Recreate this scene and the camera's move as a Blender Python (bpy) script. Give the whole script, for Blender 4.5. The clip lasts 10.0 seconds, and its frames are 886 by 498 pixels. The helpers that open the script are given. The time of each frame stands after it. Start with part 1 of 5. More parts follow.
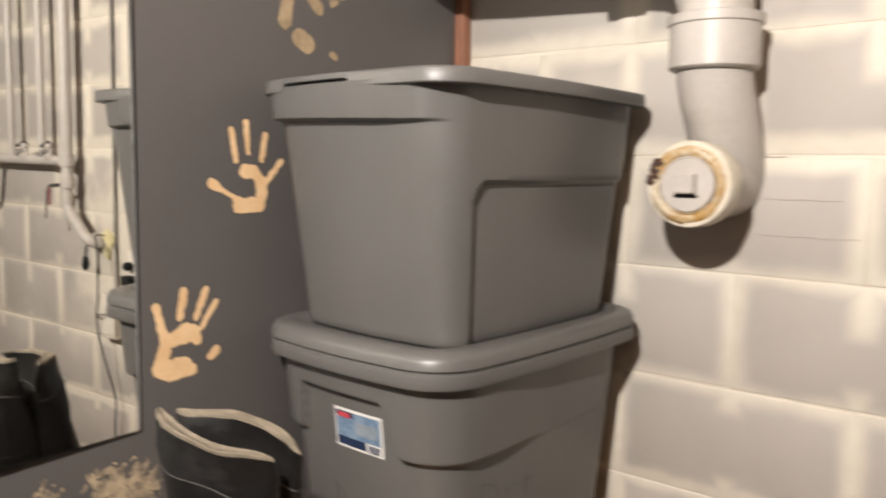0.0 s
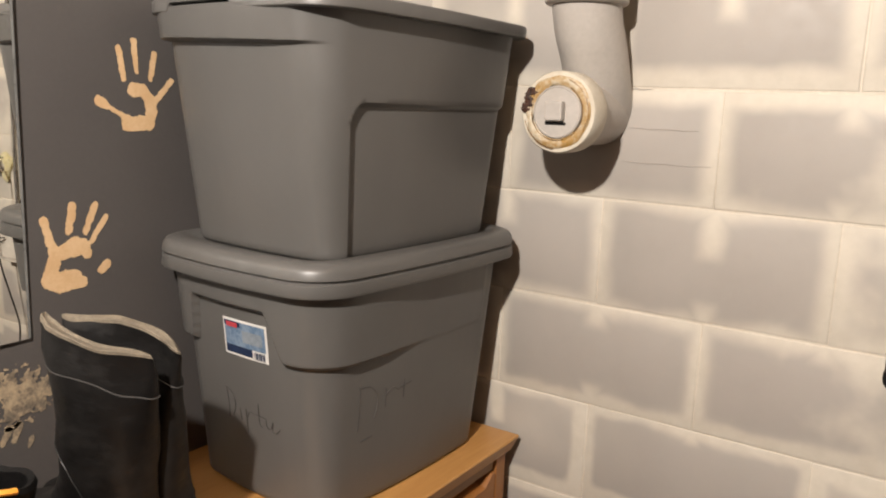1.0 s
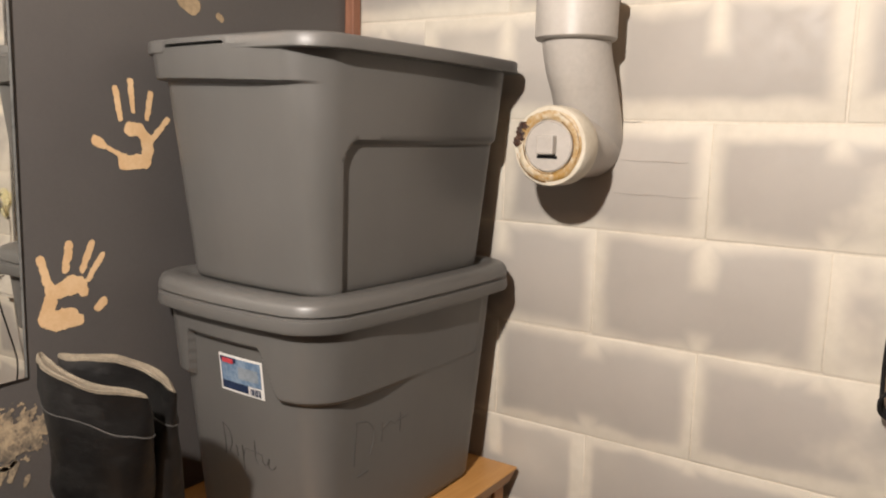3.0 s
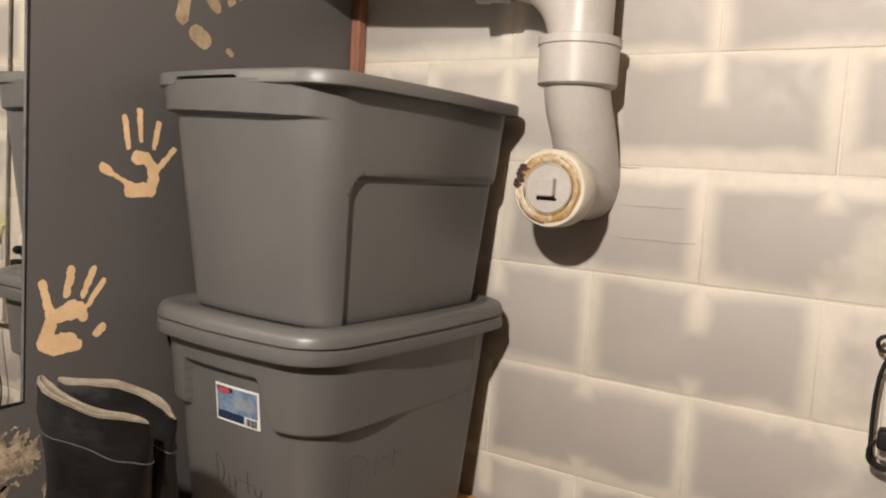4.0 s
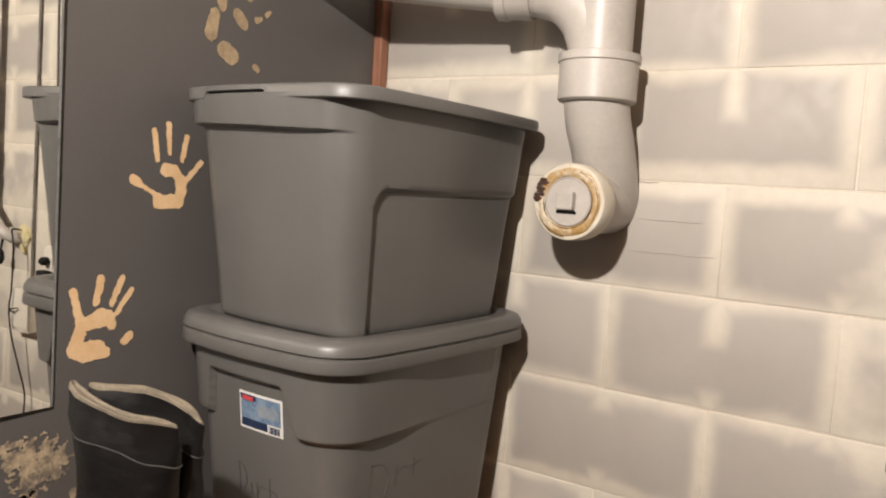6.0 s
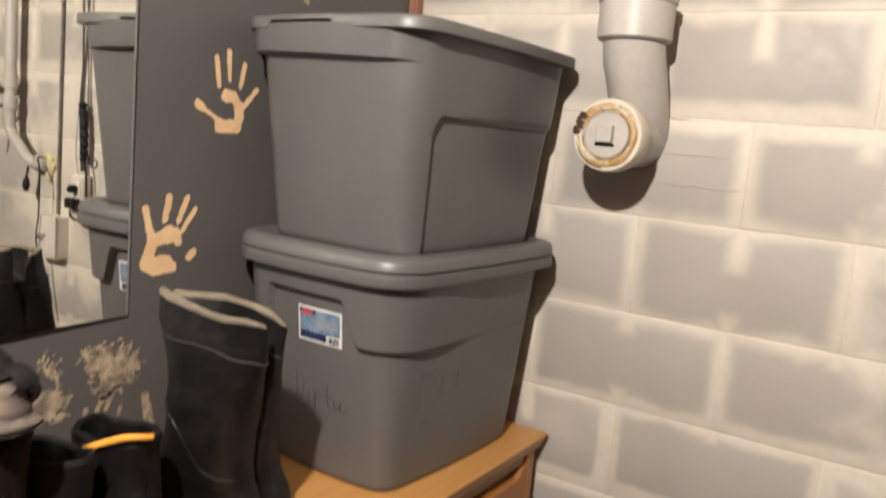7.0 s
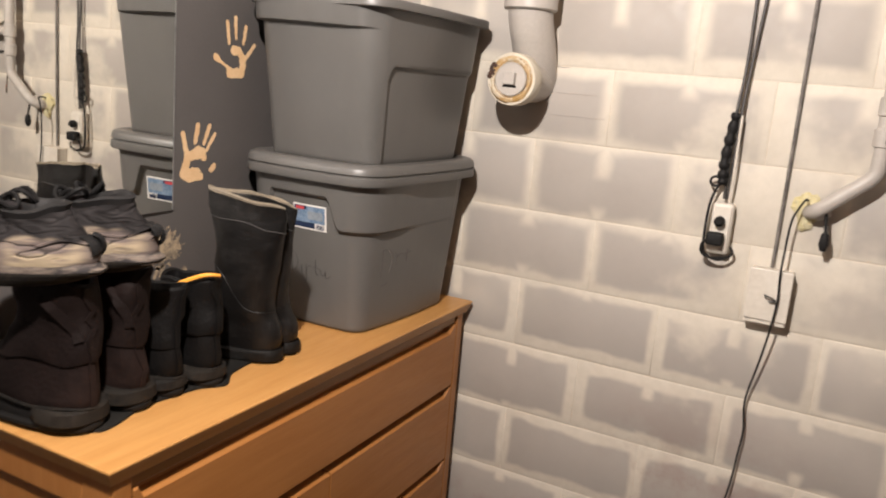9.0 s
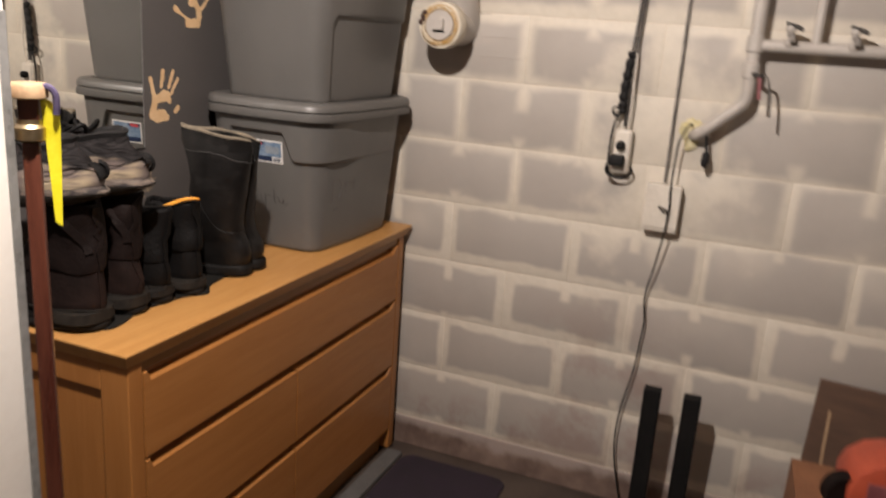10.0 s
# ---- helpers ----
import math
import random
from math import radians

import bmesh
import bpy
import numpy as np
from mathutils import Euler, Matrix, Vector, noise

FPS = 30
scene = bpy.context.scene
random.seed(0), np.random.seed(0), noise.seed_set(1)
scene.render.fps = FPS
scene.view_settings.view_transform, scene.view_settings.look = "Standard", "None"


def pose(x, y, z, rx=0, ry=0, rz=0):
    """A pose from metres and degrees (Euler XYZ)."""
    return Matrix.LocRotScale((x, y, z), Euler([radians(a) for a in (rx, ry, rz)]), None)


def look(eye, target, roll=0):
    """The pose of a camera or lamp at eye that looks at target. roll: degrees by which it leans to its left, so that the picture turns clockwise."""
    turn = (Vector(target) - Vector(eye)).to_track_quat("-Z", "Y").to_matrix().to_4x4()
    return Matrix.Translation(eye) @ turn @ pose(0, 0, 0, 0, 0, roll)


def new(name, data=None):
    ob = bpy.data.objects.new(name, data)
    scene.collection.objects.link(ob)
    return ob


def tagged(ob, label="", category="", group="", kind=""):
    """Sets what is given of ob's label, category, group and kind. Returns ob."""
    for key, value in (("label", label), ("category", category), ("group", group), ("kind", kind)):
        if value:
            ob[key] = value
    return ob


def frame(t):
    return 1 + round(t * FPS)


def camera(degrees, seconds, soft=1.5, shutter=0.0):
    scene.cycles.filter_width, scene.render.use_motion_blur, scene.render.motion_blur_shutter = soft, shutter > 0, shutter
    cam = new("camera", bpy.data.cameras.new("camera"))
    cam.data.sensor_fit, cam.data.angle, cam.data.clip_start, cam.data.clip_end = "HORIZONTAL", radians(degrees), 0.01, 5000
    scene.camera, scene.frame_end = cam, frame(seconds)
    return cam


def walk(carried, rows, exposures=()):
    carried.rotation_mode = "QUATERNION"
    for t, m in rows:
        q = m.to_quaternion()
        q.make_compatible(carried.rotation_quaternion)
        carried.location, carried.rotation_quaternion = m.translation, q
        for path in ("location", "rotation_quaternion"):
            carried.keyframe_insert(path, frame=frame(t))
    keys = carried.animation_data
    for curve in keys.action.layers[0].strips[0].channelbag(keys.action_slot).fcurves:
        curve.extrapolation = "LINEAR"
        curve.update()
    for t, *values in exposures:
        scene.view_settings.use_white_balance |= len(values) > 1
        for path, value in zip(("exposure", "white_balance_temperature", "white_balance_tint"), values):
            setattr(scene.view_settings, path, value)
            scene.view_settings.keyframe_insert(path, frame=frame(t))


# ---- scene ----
cam = camera(58.6, 10.0, soft=2.0, shutter=0.6)
PATH = [
    (0, (0.463, -1.369, 1.493), (-0.792, 0.175, 1.285), 0.7),
    (0.5, (0.557, -1.394, 1.492), (-0.563, 0.245, 1.25), 2.3),
    (1, (0.572, -1.388, 1.478), (-0.521, 0.246, 1.115), 2.1),
    (1.5, (0.581, -1.39, 1.482), (-0.527, 0.236, 1.126), 1.7),
    (2, (0.595, -1.381, 1.483), (-0.517, 0.245, 1.135), 1.2),
    (2.5, (0.589, -1.379, 1.484), (-0.517, 0.251, 1.14), 1.0),
    (3, (0.583, -1.39, 1.491), (-0.517, 0.254, 1.195), 1.4),
    (4.5, (0.572, -1.428, 1.486), (-0.502, 0.252, 1.324), 3.9),
    (5, (0.572, -1.429, 1.488), (-0.509, 0.248, 1.341), 3.9),
    (6.5, (0.578, -1.479, 1.463), (-0.546, 0.166, 1.289), 3.5),
    (7, (0.533, -1.586, 1.443), (-0.523, 0.089, 1.16), 4.9),
    (7.5, (0.566, -1.733, 1.451), (-0.408, -0.038, 1.026), 6.6),
    (8, (0.661, -1.924, 1.443), (-0.283, -0.213, 1.017), 4.1),
    (8.5, (0.697, -1.969, 1.437), (-0.098, -0.178, 1.038), 2.8),
    (9, (0.803, -2.115, 1.453), (-0.077, -0.368, 1.036), 4.9),
    (9.5, (0.848, -2.249, 1.459), (0.078, -0.46, 1.007), 7.6),
    (10, (0.917, -2.411, 1.45), (0.214, -0.615, 0.922), 4.1),
]
walk(cam, [(t, look(eye, target, roll)) for t, eye, target, roll in PATH], exposures=[(0, 0.2, 6350, 10), (0.5, 0, 6500, 10), (1, 0, 6550, 11), (2.5, 0, 6550, 11), (4.5, -0.15, 6550, 11), (6.5, 0, 6500, 11), (7.5, 0.1, 6450, 11), (8, 0.27, 6400, 12), (8.5, 0.05, 6450, 12), (9, 0.11, 6450, 13), (9.5, -0.7, 6600, 16), (10, -0.34, 6600, 15)])

# ---- world, lamp ----
world = bpy.data.worlds.new("world")
scene.world = world
world.use_nodes = True
world.node_tree.nodes["Background"].inputs[0].default_value = (0.02, 0.018, 0.016, 1)
world.node_tree.nodes["Background"].inputs[1].default_value = 0.3

FLOOR, CEIL = -0.02, 2.60
FOOT_TOP = 0.09
WEST, EAST, SOUTH = -0.597, 3.2, -4.2
MIRROR_TURN = 2.0
LAMP = (0.35, -1.84, 2.21)
bulb_light = bpy.data.lights.new("bulb_light", "POINT")
bulb_light.energy = 200
bulb_light.color = (1.0, 0.93, 0.855)
bulb_light.shadow_soft_size = 0.03
new("bulb_light", bulb_light).matrix_basis = pose(*LAMP)

# ---- materials ----


class Nodes:
    """Short hand for node materials."""

    def __init__(self, name):
        self.mat = bpy.data.materials.new(name)
        self.mat.use_nodes = True
        self.t = self.mat.node_tree
        self.b = self.t.nodes["Principled BSDF"]

    def n(self, kind, **values):
        node = self.t.nodes.new(kind)
        for key, v in values.items():
            node.inputs[key.replace("_", " ")].default_value = v
        return node

    def link(self, a, b):
        self.t.links.new(a, b)

    def coord(self, which="Object"):
        return self.n("ShaderNodeTexCoord").outputs[which]

    def position(self):
        return self.n("ShaderNodeNewGeometry").outputs["Position"]

    def noise(self, vec, scale, detail=4.0, rough=0.55, stretch=None):
        if stretch:
            m = self.n("ShaderNodeMapping")
            m.inputs["Scale"].default_value = stretch
            self.link(vec, m.inputs["Vector"])
            vec = m.outputs["Vector"]
        t = self.n("ShaderNodeTexNoise", Scale=scale, Detail=detail, Roughness=rough)
        self.link(vec, t.inputs["Vector"])
        return t.outputs["Fac"]

    def math(self, op, a, b=0.0, c=None):
        m = self.n("ShaderNodeMath")
        m.operation = op
        for i, v in enumerate((a, b) if c is None else (a, b, c)):
            if isinstance(v, (int, float)):
                m.inputs[i].default_value = v
            else:
                self.link(v, m.inputs[i])
        return m.outputs[0]

    def ramp(self, fac, lo, hi, a=0.0, b=1.0):
        r = self.n("ShaderNodeMapRange")
        r.interpolation_type = "SMOOTHSTEP"
        r.inputs["From Min"].default_value, r.inputs["From Max"].default_value = lo, hi
        r.inputs["To Min"].default_value, r.inputs["To Max"].default_value = a, b
        self.link(fac, r.inputs["Value"])
        return r.outputs["Result"]

    def mix(self, fac, a, b, kind="MIX"):
        m = self.n("ShaderNodeMix")
        m.data_type, m.blend_type = "RGBA", kind
        for sock, v in ((m.inputs["Factor"], fac), (m.inputs["A"], a), (m.inputs["B"], b)):
            if isinstance(v, (int, float)):
                sock.default_value = v
            elif isinstance(v, tuple):
                sock.default_value = (*v, 1)
            else:
                self.link(v, sock)
        return m.outputs["Result"]

    def axis(self, vec, i):
        s = self.n("ShaderNodeSeparateXYZ")
        self.link(vec, s.inputs[0])
        return s.outputs[i]

    def colour(self, c):
        if isinstance(c, tuple):
            self.b.inputs["Base Color"].default_value = (*c, 1)
        else:
            self.link(c, self.b.inputs["Base Color"])

    def rough(self, r):
        if isinstance(r, (int, float)):
            self.b.inputs["Roughness"].default_value = r
        else:
            self.link(r, self.b.inputs["Roughness"])

    def bump(self, height, strength=0.3, dist=0.002):
        m = self.n("ShaderNodeBump", Strength=strength, Distance=dist)
        self.link(height, m.inputs["Height"])
        self.link(m.outputs[0], self.b.inputs["Normal"])


def worn(name, c, c2, rough=0.5, scale=6.0, fine=90.0, bump=0.15, dist=0.001, metal=0.0, stretch=None, spec=0.5):
    """A surface of one paint or stuff, with slow and fine variation."""
    k = Nodes(name)
    p = k.position()
    slow, grain = k.noise(p, scale, 5, 0.6, stretch), k.noise(p, fine, 3, 0.6, stretch)
    k.colour(k.mix(k.ramp(k.math("ADD", k.math("MULTIPLY", slow, 0.7), k.math("MULTIPLY", grain, 0.3)), 0.34, 0.66), c, c2))
    k.rough(k.ramp(slow, 0.3, 0.7, rough - 0.06, rough + 0.08))
    k.b.inputs["Metallic"].default_value = metal
    k.b.inputs["Specular IOR Level"].default_value = spec
    k.bump(grain, bump, dist)
    return k.mat


def block_paint():
    """Grey-rolled block faces that leave cream round the joints, with brushed runs at the joints of the courses above and below."""
    k = Nodes("painted_block")
    o, p = k.coord("Object"), k.position()
    rnd = k.n("ShaderNodeObjectInfo").outputs["Random"]
    rnd2 = k.math("FRACT", k.math("MULTIPLY", rnd, 7.31))
    rnd3 = k.math("FRACT", k.math("MULTIPLY", rnd, 13.7))
    wob = k.math("SUBTRACT", k.noise(p, 7.0, 3, 0.5), 0.5)
    wob2 = k.noise(p, 30.0, 3, 0.6)
    ox, oz = k.axis(o, 0), k.axis(o, 2)
    pz = k.axis(p, 2)
    shift = k.math("ADD", k.math("MULTIPLY", wob, 0.046), k.math("ADD", k.math("MULTIPLY", k.math("SUBTRACT", wob2, 0.5), 0.004), k.math("ADD", k.ramp(k.noise(p, 1.3, 2), 0.35, 0.65, 0.006, -0.010), k.ramp(pz, 1.15, 0.60, 0.0, -0.009))))
    # one course was brushed wider than the rest
    wide = k.ramp(k.math("ABSOLUTE", k.math("SUBTRACT", pz, 1.522)), 0.085, 0.02, 0.0, 0.017)
    side = k.math("SUBTRACT", k.math("SUBTRACT", 0.2032, k.math("ABSOLUTE", ox)), k.math("ADD", 0.010, k.math("MULTIPLY", rnd2, 0.017)))
    top = k.math("SUBTRACT", k.math("SUBTRACT", 0.1016, oz), k.math("ADD", 0.004, k.math("MULTIPLY", rnd3, 0.017)))
    low = k.math("SUBTRACT", k.math("ADD", 0.1016, oz), k.math("ADD", 0.006, k.math("MULTIPLY", rnd, 0.017)))
    flat = k.math("SUBTRACT", k.math("MINIMUM", top, low), wide)
    edge = k.math("SMOOTH_MIN", k.math("ADD", side, k.math("MULTIPLY", shift, 0.6)), k.math("ADD", flat, shift), 0.020)
    # runs from the upright joints next door
    across = k.math("SUBTRACT", k.math("ABSOLUTE", k.math("ADD", ox, k.math("MULTIPLY", wob, 0.03))), 0.015)
    down = k.math("SUBTRACT", k.math("SUBTRACT", 0.1016, oz), k.math("ADD", 0.020, k.math("MULTIPLY", rnd2, 0.068)))
    up = k.math("SUBTRACT", k.math("ADD", 0.1016, oz), k.math("ADD", 0.010, k.math("MULTIPLY", rnd3, 0.034)))
    run = k.math("SMOOTH_MAX", across, k.math("MINIMUM", down, up), 0.020)
    edge = k.math("MINIMUM", edge, run)
    fill = k.ramp(k.math("ADD", edge, k.math("MULTIPLY", k.math("SUBTRACT", k.noise(p, 3.7, 2), 0.5), 0.012)), -0.016, 0.019)
    # the lower courses were rolled with a drier, crisper edge
    crisp = k.ramp(pz, 1.15, 0.75)
    fill = k.mix(crisp, fill, k.ramp(edge, -0.008, 0.009))
    # brushed-out cream round the outlet
    q = k.n("ShaderNodeVectorMath")
    q.operation = "SUBTRACT"
    q.inputs[1].default_value = (0.64, 0.0, 1.14)
    k.link(p, q.inputs[0])
    rx, rz = k.math("MULTIPLY", k.axis(q.outputs[0], 0), 4.0), k.math("MULTIPLY", k.axis(q.outputs[0], 2), 2.7)
    r = k.math("SQRT", k.math("ADD", k.math("MULTIPLY", rx, rx), k.math("MULTIPLY", rz, rz)))
    around = k.ramp(k.math("ADD", r, k.math("MULTIPLY", wob, 3.0)), 0.40, 1.15, 0.15, 1.0)
    fill = k.math("MULTIPLY", fill, around)
    # cream run down behind the hanging cords
    px = k.axis(p, 0)
    drip = k.ramp(k.math("ADD", k.math("ABSOLUTE", k.math("SUBTRACT", px, 0.612)), k.math("MULTIPLY", k.math("SUBTRACT", k.noise(p, 12.0, 3, 0.6, (1, 1, 0.15)), 0.5), 0.16)), 0.02, 0.06, 0.2, 1.0)
    fill = k.math("MULTIPLY", fill, k.math("MAXIMUM", drip, k.ramp(k.math("ABSOLUTE", k.math("SUBTRACT", pz, 1.38)), 0.12, 0.24)))
    fill = k.math("MULTIPLY", fill, k.ramp(k.noise(p, 1.7, 3, 0.5), 0.28, 0.42, 0.55, 1.0))
    grey = k.mix(k.ramp(k.noise(p, 3.0, 5, 0.6), 0.3, 0.7), (0.374, 0.341, 0.305), (0.428, 0.391, 0.351))
    grey = k.mix(k.math("MULTIPLY", rnd, 0.5), grey, (0.378, 0.345, 0.310))
    cream = k.mix(k.ramp(wob2, 0.3, 0.7), (0.580, 0.530, 0.444), (0.630, 0.577, 0.488))
    col = k.mix(fill, cream, grey)
    near = k.ramp(k.math("ABSOLUTE", k.math("SUBTRACT", px, 0.56)), 0.34, 0.10)
    rust = k.math("MULTIPLY", k.math("MULTIPLY", k.ramp(k.noise(p, 4.3, 5, 0.65), 0.42, 0.60), k.ramp(pz, 0.75, 0.35)), near)
    rust = k.math("MAXIMUM", rust, k.math("MULTIPLY", k.ramp(k.noise(p, 6.0, 4, 0.65), 0.45, 0.62), k.ramp(pz, 0.30, 0.10)))
    col = k.mix(k.math("MULTIPLY", rust, 0.55), col, (0.27, 0.175, 0.145))
    k.colour(col)
    k.rough(k.ramp(wob2, 0.3, 0.7, 0.5, 0.68))
    pits = k.noise(p, 150.0, 3, 0.6)
    k.bump(k.math("ADD", k.math("MULTIPLY", pits, 0.35), k.math("MULTIPLY", wob2, 1.0)), 0.16, 0.002)
    return k.mat


def oak(name, along=1, tone=1.0, red=(1.0, 1.0, 1.0)):
    """Varnished honey oak, its grain along x, y or z."""
    k = Nodes(name)
    p = k.position()
    s = [22.0, 22.0, 22.0]
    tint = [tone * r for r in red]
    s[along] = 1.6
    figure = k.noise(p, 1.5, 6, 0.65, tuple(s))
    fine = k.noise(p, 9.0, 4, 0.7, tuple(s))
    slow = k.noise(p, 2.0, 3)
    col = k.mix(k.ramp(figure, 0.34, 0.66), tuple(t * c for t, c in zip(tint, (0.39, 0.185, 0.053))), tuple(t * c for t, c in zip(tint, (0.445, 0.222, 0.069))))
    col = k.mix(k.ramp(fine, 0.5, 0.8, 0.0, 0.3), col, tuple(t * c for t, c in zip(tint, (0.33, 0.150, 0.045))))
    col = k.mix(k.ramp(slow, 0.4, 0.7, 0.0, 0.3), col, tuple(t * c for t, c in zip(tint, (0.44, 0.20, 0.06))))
    k.colour(col)
    k.rough(k.ramp(fine, 0.3, 0.7, 0.34, 0.48))
    k.bump(fine, 0.08, 0.0008)
    return k.mat


def tote_plastic():
    k = Nodes("grey_tote_plastic")
    p = k.position()
    slow = k.noise(p, 5.0, 4, 0.6, (1.0, 1.0, 0.5))
    scuff = k.noise(p, 60.0, 5, 0.7, (1.0, 1.0, 0.12))
    col = k.mix(k.ramp(slow, 0.3, 0.7), (0.098, 0.0940, 0.0880), (0.112, 0.1075, 0.1010))
    col = k.mix(k.ramp(scuff, 0.66, 0.80, 0.0, 0.35), col, (0.15, 0.145, 0.137))
    k.colour(col)
    k.rough(k.ramp(k.math("ADD", k.math("MULTIPLY", slow, 0.7), k.math("MULTIPLY", scuff, 0.3)), 0.35, 0.65, 0.34, 0.45))
    k.b.inputs["Specular IOR Level"].default_value = 0.5
    k.bump(k.noise(p, 9.0, 2), 0.10, 0.004)
    return k.mat


def leather(name, c, c2, rough=0.55, scale=40.0, spec=0.3):
    k = Nodes(name)
    p = k.position()
    v = k.n("ShaderNodeTexVoronoi", Scale=scale * 9)
    k.link(p, v.inputs["Vector"])
    slow = k.noise(p, scale * 0.35, 5, 0.65)
    k.colour(k.mix(k.ramp(slow, 0.4, 0.68), c, c2))
    k.rough(k.ramp(slow, 0.3, 0.7, rough - 0.1, rough + 0.1))
    k.b.inputs["Specular IOR Level"].default_value = spec
    k.bump(k.math("ADD", v.outputs["Distance"], k.math("MULTIPLY", slow, 3.0)), 0.3, 0.002)
    return k.mat



def trail_shoe():
    """Charcoal shoe cloth with dull pink-grey side panels, dark creases and a dusty tan patch by the heel."""
    k = Nodes("worn_trail_shoe")
    o = k.coord("Object")
    x, z = k.axis(o, 0), k.axis(o, 2)
    z2 = k.math("ADD", z, k.math("MULTIPLY", k.math("SUBTRACT", k.noise(o, 13.0, 2, 0.5), 0.5), 0.050))
    slow = k.noise(o, 18.0, 3, 0.5)
    crease = k.noise(o, 1.0, 2, 0.4, (11, 11, 34))
    lines = k.math("ABSOLUTE", k.math("SUBTRACT", crease, 0.5))
    streak = k.noise(o, 1.0, 2, 0.5, (9, 9, 70))
    panel = k.math("MULTIPLY", k.ramp(z2, 0.026, 0.032), k.ramp(z2, 0.078, 0.066))
    tan = k.math("MULTIPLY", k.math("MULTIPLY", panel, k.ramp(k.math("ABSOLUTE", k.math("SUBTRACT", x, 0.065)), 0.070, 0.040)), k.ramp(streak, 0.38, 0.56))
    col = k.mix(k.ramp(slow, 0.35, 0.65), (0.009, 0.0078, 0.008), (0.024, 0.021, 0.0212))
    col = k.mix(k.math("MULTIPLY", panel, 0.85), col, (0.125, 0.098, 0.088))
    col = k.mix(k.math("MULTIPLY", tan, 0.85), col, (0.33, 0.265, 0.175))
    col = k.mix(k.ramp(lines, 0.022, 0.008, 0.0, 0.75), col, (0.010, 0.0085, 0.0085))
    k.colour(col)
    k.rough(0.8)
    k.b.inputs["Specular IOR Level"].default_value = 0.2
    k.bump(k.math("ADD", k.ramp(lines, 0.0, 0.05), k.math("MULTIPLY", k.noise(o, 260.0, 2), 0.12)), 0.5, 0.004)
    return k.mat


M = {}
M["block"] = block_paint()
M["patch"] = worn("grey_patch_paint", (0.36, 0.325, 0.29), (0.41, 0.37, 0.33), 0.6, 6, 120)
M["mortar"] = worn("cream_mortar", (0.58, 0.52, 0.43), (0.68, 0.615, 0.52), 0.7, 8, 120, 0.3, 0.002)
k = Nodes("brown_footing")
p = k.position()
coarse, fine = k.noise(p, 7.0, 5, 0.6), k.noise(p, 90.0, 3, 0.6)
col = k.mix(k.ramp(coarse, 0.3, 0.7), (0.110, 0.070, 0.055), (0.235, 0.165, 0.132))
# wall paint lapped over its upper edge
lap = k.ramp(k.math("ADD", k.axis(p, 2), k.math("MULTIPLY", k.math("SUBTRACT", coarse, 0.5), 0.11)), FOOT_TOP - 0.050, FOOT_TOP - 0.010)
col = k.mix(k.math("MULTIPLY", lap, 0.75), col, (0.40, 0.335, 0.300))
k.colour(col)
k.rough(0.8)
k.bump(k.math("ADD", coarse, k.math("MULTIPLY", fine, 0.4)), 0.5, 0.004)
M["footing"] = k.mat
M["floor"] = worn("dark_concrete", (0.045, 0.032, 0.026), (0.080, 0.059, 0.047), 0.6, 4, 80, 0.4, 0.003)
M["greywall"] = worn("grey_wall_paint", (0.079, 0.072, 0.069), (0.091, 0.083, 0.079), 0.40, 2.2, 160, 0.18, 0.0012, spec=0.6)
M["plain"] = worn("dull_wall_paint", (0.17, 0.155, 0.14), (0.23, 0.21, 0.185), 0.7, 2, 90)
M["joist"] = worn("rough_joist_wood", (0.16, 0.10, 0.06), (0.26, 0.17, 0.10), 0.8, 3, 60, 0.4, 0.003, stretch=(1, 8, 8))
M["stud"] = worn("red_brown_stud", (0.20, 0.085, 0.05), (0.30, 0.135, 0.08), 0.7, 12, 90, 0.3, 0.002, stretch=(6, 6, 0.6))
M["print"] = worn("tan_print_paint", (0.62, 0.40, 0.21), (0.70, 0.49, 0.28), 0.6, 30, 200)
M["print_thin"] = worn("thin_tan_paint", (0.25, 0.185, 0.11), (0.42, 0.31, 0.19), 0.6, 40, 200)
M["smear"] = worn("pale_smear_paint", (0.13, 0.108, 0.085), (0.44, 0.34, 0.22), 0.6, 55, 200)
# uprights redder; their darker and the top's lighter tone also imitate the lighting
M["oak_red"], M["oak_red_v"] = oak("dim_red_oak_lengthwise", 1, 0.80, (1.0, 0.84, 0.74)), oak("dim_red_oak_upright", 2, 0.80, (1.0, 0.84, 0.74))
M["oak_top"] = oak("lit_oak_top_board", 1, 1.14, (1.0, 1.05, 1.10))
# same oak toned down: shade of the recesses put into the colour
M["oak_shade"] = oak("oak_shadow_rail", 1, 0.62)
M["tote"] = tote_plastic()
M["pvc"] = worn("painted_pvc", (0.405, 0.372, 0.336), (0.475, 0.440, 0.398), 0.42, 9, 120, 0.12)
M["pvc_white"] = worn("yellowed_white_pvc", (0.52, 0.46, 0.36), (0.62, 0.57, 0.47), 0.42, 14, 120, 0.12)
M["glue"] = worn("amber_pipe_glue", (0.36, 0.205, 0.050), (0.60, 0.545, 0.43), 0.35, 13, 150, 0.7, 0.003)
M["amber_crack"] = worn("dark_amber_crack", (0.06, 0.028, 0.008), (0.26, 0.14, 0.04), 0.4, 60, 160, 0.5)
M["rust"] = worn("dark_rust_clot", (0.014, 0.006, 0.0035), (0.070, 0.026, 0.011), 0.6, 60, 200, 0.6, 0.003)
k = Nodes("black_boot_rubber")
p = k.position()
dust, fold = k.noise(p, 9.0, 5, 0.65), k.noise(p, 1.0, 3, 0.5, (16, 16, 34))
